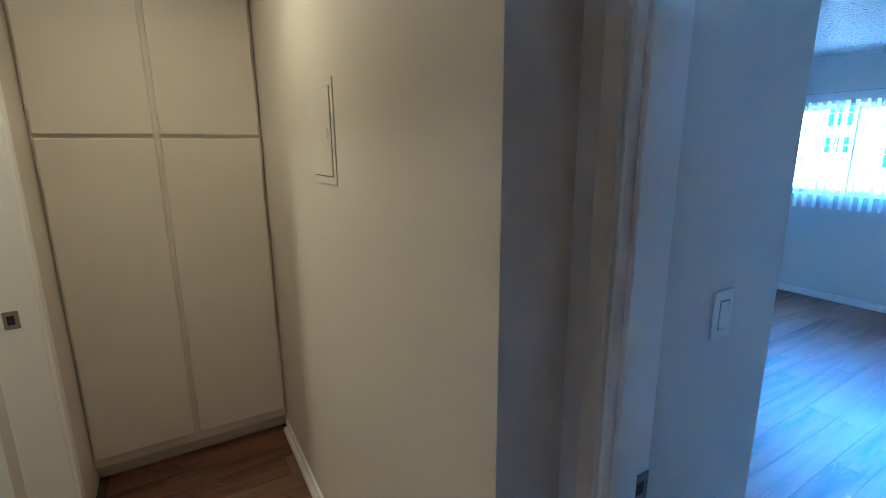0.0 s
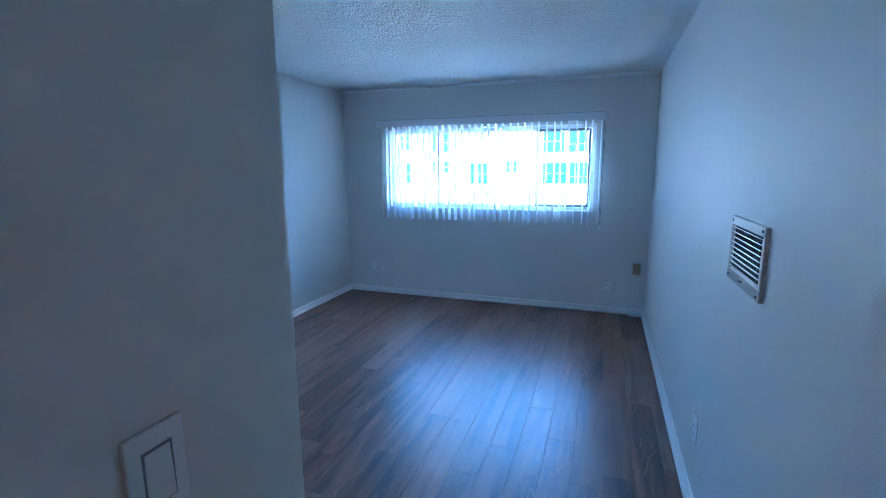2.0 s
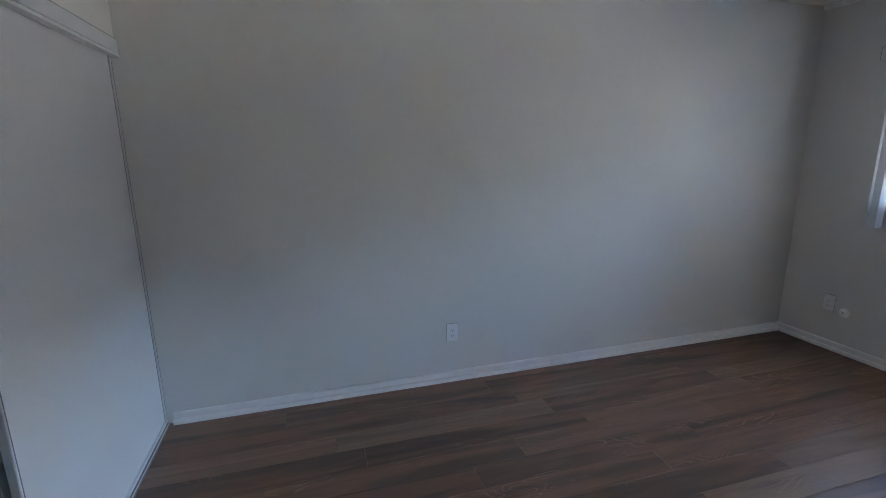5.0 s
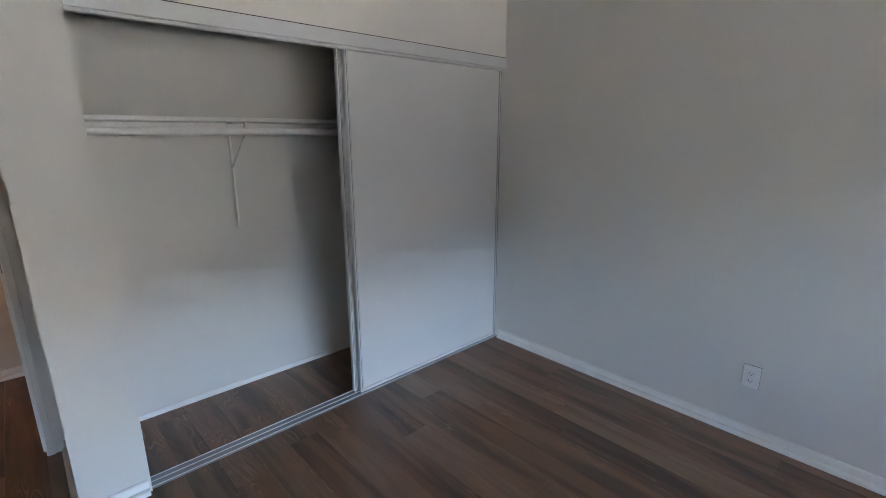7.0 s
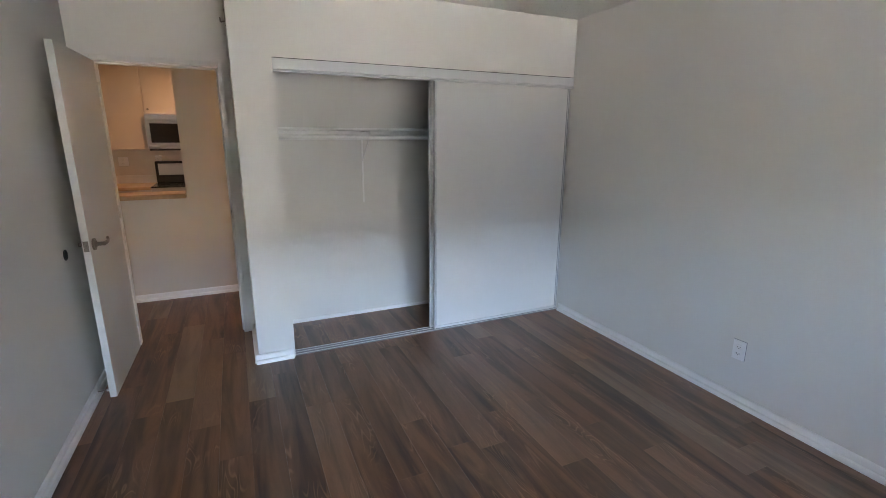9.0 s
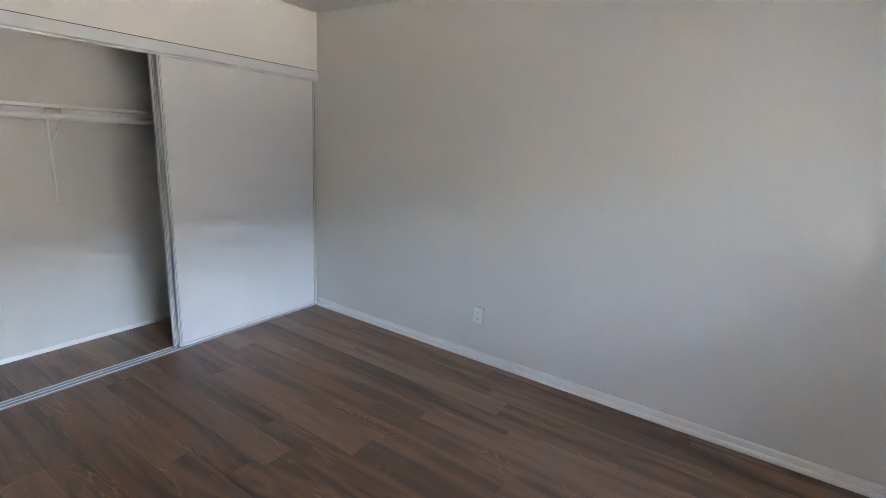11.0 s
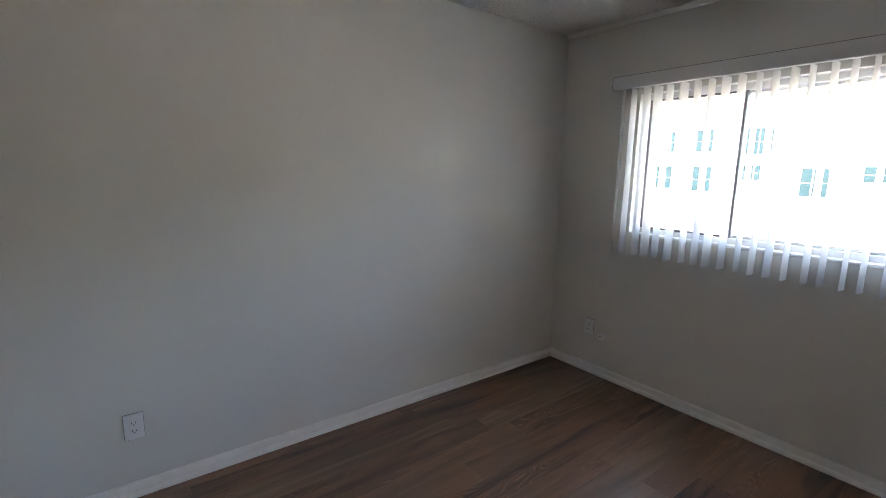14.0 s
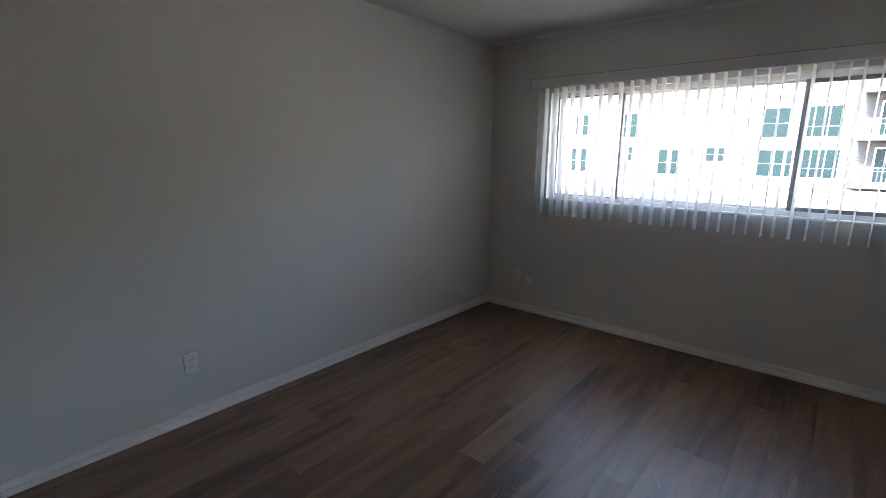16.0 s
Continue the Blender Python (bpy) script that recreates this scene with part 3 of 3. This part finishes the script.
def outlet(loc, turn, label, w=0.074, h=0.118):
    """A receptacle plate; local -y faces the room."""
    o = thing("wall_outlet", loc, label, "outlet", group="wall outlets", turn=turn)
    part("plate", boxes((-w / 2, w / 2, -0.006, 0, -h / 2, h / 2), bevel=0.0025, seg=2), PLASTIC, o)
    # dark rim imitates the line of shade round the plate
    part("edge_shade", boxes((-w / 2 - 0.0016, w / 2 + 0.0016, -0.0012, 0, -h / 2 - 0.0016, h / 2 + 0.0016)), ALU_DARK, o)
    face = part("receptacle", boxes((-0.0165, 0.0165, -0.0085, -0.0055, -0.034, 0.034), bevel=0.0015), PLASTIC, o)
    for z in (-0.019, 0.019):
        part("slot", boxes((-0.0085, -0.006, -0.0092, -0.0084, z - 0.004, z + 0.005)), BLACK, face)
        part("slot", boxes((0.006, 0.0085, -0.0092, -0.0084, z - 0.004, z + 0.004)), BLACK, face)
        part("ground_hole", rods(((0, -0.0084, z - 0.009), (0, -0.0092, z - 0.009), 0.0026), seg=8), BLACK, face)
    for z in (-h / 2 + 0.011, h / 2 - 0.011):
        part("screw", rods(((0, -0.005, z), (0, -0.0068, z), 0.003), seg=10), TRIM, o)
    return o


outlet((0, 1.660, 0.332), 90, "white duplex outlet on the plain long wall")
outlet((XR, 1.63, 0.35), -90, "white duplex outlet under the wall vent")
outlet((3.111, YW, 0.287), 0, "white duplex outlet under the window near the corner")
outlet((0.349, YW, 0.343), 0, "white painted-over outlet beside a round jack")

coax = thing("coax_plate", (3.378, YW, 0.49), "beige cable jack plate on the window wall", "wall plate")
part("plate", boxes((-0.036, 0.036, -0.006, 0, -0.057, 0.057), bevel=0.003, seg=2), BEIGE, coax)
part("connector", rods(((0, -0.006, 0), (0, -0.014, 0), 0.005), seg=10), NICKEL, coax)

jack = thing("phone_jack", (0.457, YW, 0.30), "white round phone jack on the window wall", "wall plate")
part("dome", rods(((0, 0, 0), (0, -0.018, 0), 0.033, 24, 0.027)), PLASTIC, jack)
part("hole", rods(((0, -0.018, 0), (0, -0.0188, 0), 0.005), seg=10), BLACK, jack)

switch = thing("light_switch", (XP1, -0.238, 1.20), "white rocker light switch beside the doorway", "light switch", turn=90)
part("plate", boxes((-0.037, 0.037, -0.0065, 0, -0.059, 0.059), bevel=0.0025, seg=2), PLASTIC, switch)
rock = bmesh.new()
box(rock, -0.0165, 0.0165, -0.0105, -0.005, -0.033, 0.033, bevel=0.0015)
for v in rock.verts:
    if v.co.y < -0.008:
        v.co.y += 0.045 * (v.co.z + 0.033) * 0.9
part("rocker", rock, PLASTIC, switch)
part("surround", boxes((-0.019, 0.019, -0.0072, -0.0066, -0.0355, 0.0355)), ALU, switch)

vent = thing("wall_vent", (XR, 1.135, 1.255), "cream metal wall vent with dark louvred slots", "vent", turn=-90)
VW, VH = 0.185, 0.112
# near-black sheet paints the duct's shade behind the slots
part("duct_shade", boxes((-VW + 0.02, VW - 0.02, -0.004, -0.001, -VH + 0.03, VH - 0.02)), DARKVOID, vent)
for n_, row in (("top", (-VW, VW, VH - 0.030, VH)), ("bottom", (-VW, VW, -VH, -VH + 0.038)), ("side", (-VW, -VW + 0.020, -VH + 0.038, VH - 0.030)), ("side", (VW - 0.020, VW, -VH + 0.038, VH - 0.030))):
    part("frame", boxes((row[0], row[1], -0.014, 0, row[2], row[3]), bevel=0.002), VENTMETAL, vent)
z_lo, z_hi = -VH + 0.038, VH - 0.030
for k in range(9):
    z = z_lo + (z_hi - z_lo) * (k + 0.5) / 9
    sl = bmesh.new()
    box(sl, -VW + 0.020, VW - 0.020, -0.0065, 0.0065, -0.0012, 0.0012)
    bmesh.ops.transform(sl, matrix=pose(0, -0.011, z, -24), verts=sl.verts)
    part("slat", sl, VENTMETAL, vent)
for k in range(14):
    x = -VW + 0.03 + (2 * VW - 0.06) * k / 13
    part("fin", boxes((x - 0.0008, x + 0.0008, -0.004, -0.0035, z_lo, z_hi)), VENTMETAL, vent)
for x in (-VW + 0.022, VW - 0.022):
    for z in (-VH + 0.014, VH - 0.014):
        part("screw", rods(((x, -0.013, z), (x, -0.0165, z), 0.0045), seg=10), BLACK, vent)
part("damper_lever", boxes((-0.012, 0.010, -0.022, -0.014, -VH + 0.020, -VH + 0.026), bevel=0.001), ALU_DARK, vent)

hook = thing("wall_hook", (XP1, -0.32, 2.27), "small dark metal hook plate high beside the doorway", "hook", turn=90)
part("plate", boxes((-0.011, 0.011, -0.003, 0, -0.05, 0.05), bevel=0.001), NICKEL, hook)
part("prong", rods(((0, -0.002, -0.02), (0, -0.028, -0.028), 0.004), ((0, -0.028, -0.028), (0, -0.030, 0.0), 0.004)), NICKEL, hook)

cover = thing("cable_cover", (3.385, 4.405, 0), "small white plate lying in the corner by the baseboard", "cable cover")
part("plate", boxes((-0.055, 0.06, -0.022, 0.026, 0, 0.014), bevel=0.004, seg=2), PLASTIC, cover)
part("screw", rods(((0, 0, 0.013), (0, 0, 0.0155), 0.004), seg=10), ALU_DARK, cover)

# ---- hall ----
cab = thing("linen_cabinet", (0.62, -1.30, 0), "cream painted built-in linen cabinet with four slab doors", "cabinet")
CY0, CY1 = YH - 0.04, -0.872
fbox("body", CABPAINT, cab, (0.03, 0.60, CY0 + 0.002, CY1 - 0.002, 0.098, H - 0.002), bevel=0.002)
fbox("toe_kick", CABPAINT, cab, (0.03, 0.525, CY0 + 0.002, CY1 - 0.002, 0.0, 0.098), bevel=0.001)
ym = -1.318
for y0, y1 in ((CY0 + 0.012, ym - 0.010), (ym + 0.010, CY1 - 0.014)):
    for z0, z1 in ((0.150, 1.632), (1.648, 2.40)):
        d = fbox("door", CABPAINT, cab, (0.60, 0.620, y0, y1, z0, z1), bevel=0.006, seg=2)
        hy = y0 if y0 < ym - 0.1 else y1
        for zh in (z0 + 0.12, z1 - 0.12):
            part("hinge", rods(((-0.003, hy + 1.30, zh - 0.022), (-0.003, hy + 1.30, zh + 0.022), 0.004), seg=8), CABPAINT, d)

panel = thing("breaker_panel", (1.642, -0.87, 1.627), "cream painted breaker panel cover set in the hall wall", "breaker panel")
PW, PH = 0.118, 0.153
for row in ((-PW, PW, PH - 0.022, PH), (-PW, PW, -PH, -PH + 0.022), (-PW, -PW + 0.022, -PH + 0.022, PH - 0.022), (PW - 0.022, PW, -PH + 0.022, PH - 0.022)):
    part("frame", boxes((row[0], row[1], -0.004, 0, row[2], row[3]), bevel=0.001), HALL_WALL, panel)
# black sheet stands in for the shade in the gap round the door
part("gap", boxes((-PW + 0.022, PW - 0.022, -0.002, -0.001, -PH + 0.022, PH - 0.022)), BLACK, panel)
pd = part("door", boxes((-PW + 0.0222, PW - 0.0265, -0.006, -0.0025, -PH + 0.0245, PH - 0.0222), bevel=0.001), HALL_WALL, panel)
part("finger_ring", rods(((0.060, -0.006, 0.0), (0.060, -0.008, 0.0), 0.014), seg=20), HALL_WALL, pd)
for z in (-0.08, 0.07):
    part("hinge", boxes((-PW + 0.018, -PW + 0.026, -0.007, -0.004, z - 0.015, z + 0.015), bevel=0.001), TRIM, pd)

bath_frame = thing("bathroom_door_frame", (1.46, YH, 0), "cream painted door frame of the bathroom doorway", "door frame", kind="structure")
for a, b, c, d in ((1.16, 1.18, 0, 2.05), (1.92, 1.94, 0, 2.05), (1.18, 1.92, 2.03, 2.05)):
    fbox("jamb", TRIM, bath_frame, (a, b, YH - T - 0.004, YH + 0.004, c, d))
for a, b, c, d in ((1.118, 1.174, 0, 2.09), (1.926, 1.982, 0, 2.09), (1.174, 1.926, 2.036, 2.09)):
    fbox("casing", TRIM, bath_frame, (a, b, YH, YH + 0.016, c, d), bevel=0.004, seg=2)
bs = fbox("strike_plate", NICKEL, bath_frame, (1.179, 1.1825, YH - 0.085, YH - 0.045, 1.02, 1.08), bevel=0.001)
part("latch_hole", boxes(rel(bath_frame, 1.182, 1.1832, YH - 0.075, YH - 0.056, 1.035, 1.065)), BLACK, bs)

vanity = thing("bathroom_vanity", (0.64, -2.36, 0), "white bathroom vanity cabinet with a pale counter", "vanity")
part("body", boxes((-0.55, 0.0, -0.49, 0.49, 0.09, 0.75), bevel=0.003), TRIM, vanity)
part("counter", boxes((-0.55, 0.02, -0.495, 0.495, 0.75, 0.785), bevel=0.006, seg=2), PLASTIC, vanity)
part("toe_kick", boxes((-0.55, -0.06, -0.49, 0.49, 0.0, 0.089)), BLACK, vanity)
for z0, z1 in ((0.11, 0.49), (0.51, 0.735)):
    part("drawer", boxes((0.0, 0.018, -0.47, 0.47, z0, z1), bevel=0.004), TRIM, vanity)


def ceiling_light(loc, label):
    c = thing("ceiling_light", loc, label, "ceiling light", group="ceiling lights")
    part("pan", rods(((0, 0, 0), (0, 0, -0.02), 0.15), seg=28), TRIM, c)
    dome = bmesh.new()
    ball(dome, (0, 0, -0.02), 0.13, 1, 1, 0.28, seg=24)
    part("diffuser", dome, LAMPGLASS, c, "lit warm glass dome", smooth=True)


ceiling_light((1.5, -1.33, H), "round warm hall ceiling lamp")
ceiling_light((2.75, -2.9, H), "round warm kitchen ceiling lamp")

# ---- kitchen beyond the pass-through ----
ledge = thing("pass_through_counter", (4.1, -1.78, 0.965), "wood-look laminate counter on the pass-through half wall", "counter")
part("top", boxes((-1.075, 1.09, -0.17, 0.10, 0.0, 0.045), bevel=0.005, seg=2), LAMINATE, ledge)

KY = -4.08


def upper_cabinet(x0, x1, z0, z1, label):
    c = thing("kitchen_cabinet", ((x0 + x1) / 2, KY, z0), label, "cabinet", group="kitchen wall cabinets")
    w = (x1 - x0) / 2
    part("body", boxes((-w, w, 0, 0.31, 0, z1 - z0), bevel=0.002), KITPAINT, c)
    d = part("door", boxes((-w + 0.004, w - 0.004, 0.31, 0.33, 0.004, z1 - z0 - 0.004), bevel=0.004, seg=2), KITPAINT, c)
    part("knob", rods(((w - 0.045, 0.33, 0.06), (w - 0.045, 0.352, 0.06), 0.010, 14, 0.013)), NICKEL, d)
    return c


upper_cabinet(3.545, 4.02, 1.36, 2.36, "cream kitchen wall cabinet with a slab door")
upper_cabinet(4.02, 4.60, 1.36, 2.36, "cream kitchen wall cabinet beside the outlet")
upper_cabinet(2.785, 3.545, 1.79, 2.36, "short cream cabinet over the microwave")

mw = thing("microwave", (3.165, KY, 1.37), "stainless over-range microwave with a dark glass door", "microwave")
part("body", boxes((-0.378, 0.378, 0, 0.36, 0, 0.415), bevel=0.003), STEEL, mw)
part("vent_strip", boxes((-0.378, 0.378, 0.36, 0.385, 0.355, 0.415), bevel=0.004), STEEL, mw)
md = part("door", boxes((-0.20, 0.378, 0.36, 0.388, 0.035, 0.350), bevel=0.004), STEEL, mw)
part("window", boxes((-0.15, 0.335, 0.388, 0.391, 0.075, 0.31), bevel=0.001), BLACKGLASS, md)
part("control_panel", boxes((-0.378, -0.203, 0.36, 0.388, 0.035, 0.350), bevel=0.003), BLACKGLASS, mw)
part("underside", boxes((-0.37, 0.37, 0.02, 0.38, -0.022, -0.001)), BLACK, mw)

kitchen_range = thing("kitchen_range", (3.165, KY, 0), "black glass-top range with a stainless backguard", "range")
part("body", boxes((-0.378, 0.378, 0.02, 0.64, 0.0, 0.905), bevel=0.004), STEEL, kitchen_range)
part("cooktop", boxes((-0.38, 0.38, 0.02, 0.655, 0.905, 0.920), bevel=0.003), BLACKGLASS, kitchen_range)
bg = part("backguard", boxes((-0.38, 0.38, 0.0, 0.075, 0.920, 1.20), bevel=0.012, seg=2), BLACK, kitchen_range)
part("fascia", boxes((-0.345, 0.345, 0.075, 0.079, 1.02, 1.17), bevel=0.002), STEEL, bg)
part("oven_door", boxes((-0.37, 0.37, 0.64, 0.665, 0.20, 0.78), bevel=0.006), BLACKGLASS, kitchen_range)

kc = thing("kitchen_counter", (4.35, KY, 0), "kitchen base cabinet with a wood-look laminate counter", "counter")
part("body", boxes((-0.80, 0.80, 0.0, 0.60, 0.0, 0.88), bevel=0.003), KITPAINT, kc)
part("top", boxes((-0.802, 0.80, 0.0, 0.635, 0.88, 0.918), bevel=0.006, seg=2), LAMINATE, kc)
part("backsplash", boxes((-0.802, 0.80, 0.0, 0.02, 0.918, 1.02), bevel=0.003), PLASTIC, kc)
outlet((3.50, KY, 1.215), 180, "white single outlet between the counter and the range")
outlet((3.90, KY, 1.20), 180, "white double outlet over the kitchen counter", w=0.115)

# ---- outside ----
solid("ground", boxes((-400, 400, YW + 0.6, 600, -9.1, -9.0)), CONCRETE, "pale concrete court between the buildings", "ground")
FY = 34.0


def facade(x0, x1, y, mat, label, rows, z0=-9.0, z1=9.5):
    b = thing("apartment_building", ((x0 + x1) / 2, y, z0), label, "building")
    part("wall", boxes((x0 - (x0 + x1) / 2, (x1 - x0) / 2, 0, 9, 0, z1 - z0)), mat, b)
    part("parapet", boxes((x0 - (x0 + x1) / 2 - 0.1, (x1 - x0) / 2 + 0.1, -0.15, 9.1, z1 - z0, z1 - z0 + 0.5)), mat, b)
    for kind, x, z, w, h in rows:
        lx, lz = x - (x0 + x1) / 2, z - z0
        wn_ = part("window", boxes((lx - w / 2 - 0.06, lx + w / 2 + 0.06, -0.05, 0.0, lz - h / 2 - 0.06, lz + h / 2 + 0.06)), TRIM, b)
        n_ = 3 if w > 2.2 else 2
        for k in range(n_):
            a = lx - w / 2 + w * k / n_
            cut = lz - h / 2 + h * (0.48 if w < 2.2 else 0.34)
            part("pane", boxes((a + 0.03, a + w / n_ - 0.03, -0.058, -0.051, lz - h / 2 + 0.02, cut - 0.012)), OUTGLASS, wn_)
            part("pane", boxes((a + 0.03, a + w / n_ - 0.03, -0.066, -0.051, cut + 0.012, lz + h / 2 - 0.02)), OUTGLASS, wn_)
        if kind == "balcony":
            sl = part("balcony", boxes((lx - w / 2 - 0.9, lx + w / 2 + 0.9, -1.3, 0, lz - h / 2 - 0.35, lz - h / 2 - 0.10)), mat, b)
            for k in range(int((w + 1.8) / 0.22)):
                px = lx - w / 2 - 0.88 + 0.22 * k
                part("baluster", boxes((px - 0.012, px + 0.012, -1.28, -1.255, lz - h / 2 - 0.10, lz - h / 2 + 0.92)), ALU_DARK, sl)
            part("handrail", boxes((lx - w / 2 - 0.9, lx + w / 2 + 0.9, -1.30, -1.24, lz - h / 2 + 0.92, lz - h / 2 + 0.97)), ALU_DARK, sl)
    return b


facade(-40, 2.66, 42.0, STUCCO, "sunlit white stucco apartment building with paired windows", [
    ("plain", -11.96, 3.87, 1.86, 2.00),
    ("plain", -15.93, 4.03, 1.36, 1.82),
    ("plain", -18.78, 4.01, 1.36, 1.79),
    ("plain", -15.99, 0.93, 1.74, 2.08),
    ("plain", -12.08, 1.52, 1.61, 1.20),
    ("plain", -8.36, 0.89, 1.86, 2.02),
    ("plain", -5.05, 1.51, 1.30, 1.08),
    ("plain", -1.40, 3.75, 1.90, 2.06),
    ("plain", 1.06, 3.77, 2.38, 2.07),
    ("plain", -1.28, 0.92, 2.15, 1.92),
    ("plain", 1.18, 0.93, 2.34, 1.95),
    ("plain", -19.03, 1.01, 1.61, 1.98),
    ("plain", -22.07, 3.98, 1.74, 1.74),
    ("plain", -22.07, 1.01, 1.74, 1.98),
])
facade(2.68, 26, 41.2, GREYSIDE, "grey-sided apartment building with railed balconies", [
    ("balcony", 5.09, 3.78, 2.23, 2.02),
    ("balcony", 5.16, 0.88, 2.24, 2.13),
    ("balcony", 5.09, 6.68, 2.23, 2.05),
    ("balcony", 5.16, -2.03, 2.24, 2.11),
    ("balcony", 10.42, 3.78, 2.23, 2.02),
    ("balcony", 10.42, 0.88, 2.23, 2.13),
])
siding = bpy.data.objects["apartment_building.001"]
for k in range(60):
    part("siding_board", boxes((-11.66, 11.66, -0.03, 0.0, 4.0 + 0.2 * k, 4.0 + 0.2 * k + 0.17)), GREYSIDE, siding)
dish = thing("satellite_dish", (5.7, 40.4, -0.53), "white satellite dish on a balcony", "satellite dish")
part("bowl", rods(((0, 0, 0.6), (0.1, -0.15, 0.65), 0.15, 20, 0.48)), VINYL, dish)
part("mast", rods(((0, 0.1, 0), (0, 0.02, 0.6), 0.03)), ALU, dish)
low = thing("low_roof_block", (-8, 34, -9), "low flat-roofed white building in the court", "building")
part("wall", boxes((-30, 30, -6, 3, 0, 8.4)), STUCCO, low)
part("parapet", boxes((-30, 30, -6.1, -5.8, 8.4, 8.9)), STUCCO, low)
part("coping", boxes((-30.1, 30.1, -6.18, -5.72, 8.9, 8.96)), GREYSIDE, low, "dark metal coping")
part("roof", boxes((-30, 30, -5.8, 3, 8.4, 8.45)), CONCRETE, low, "grey flat roof sheet")


# ---- floor planks ----
PWID, PLEN, GAP = 0.15, 1.22, 0.0007
plank_cache = {}


def plank(width, length, mat, k):
    key = (round(width, 3), round(length, 3), mat.name)
    if key not in plank_cache:
        bm = boxes((-width / 2 + GAP / 2, width / 2 - GAP / 2, -length / 2 + GAP / 2, length / 2 - GAP / 2, -0.006, 0.0))
        top = [e for e in bm.edges if all(v.co.z > -0.001 for v in e.verts)]
        bmesh.ops.bevel(bm, geom=top, offset=0.0004, segments=1, affect="EDGES")
        plank_cache[key] = mesh_of("plank", bm, mat)
    return plank_cache[key]


prng = random.Random(11)
FX0, FX1, FY_0, FY_1 = 0.0, 5.2, YH, YW
known = {1: 1.965, 2: 2.105, 3: 3.458}
pale = {(1, 1.965), (2, 0.885), (5, 2.9)}
col = -1
while True:
    x0, x1 = 0.087 + PWID * col, 0.087 + PWID * (col + 1)
    if x0 >= FX1:
        break
    xa, xb = max(x0, FX0), min(x1, FX1)
    y1_limit = YW if xa < XR else YD1
    start = known.get(col, prng.uniform(0, PLEN)) - PLEN * 6
    y = start
    while y < y1_limit:
        ya, yb = max(y, FY_0), min(y + PLEN, y1_limit)
        if yb - ya > 0.01 and xb - xa > 0.01:
            mat = PLANK_LIGHT if any(c == col and abs(y - p) < 0.02 for c, p in pale) or prng.random() < 0.09 else PLANK
            ob = new("plank", plank(xb - xa, yb - ya, mat, 0))
            ob.location = ((xa + xb) / 2, (ya + yb) / 2, 0)
            ob.parent = floor
        y += PLEN
    col += 1
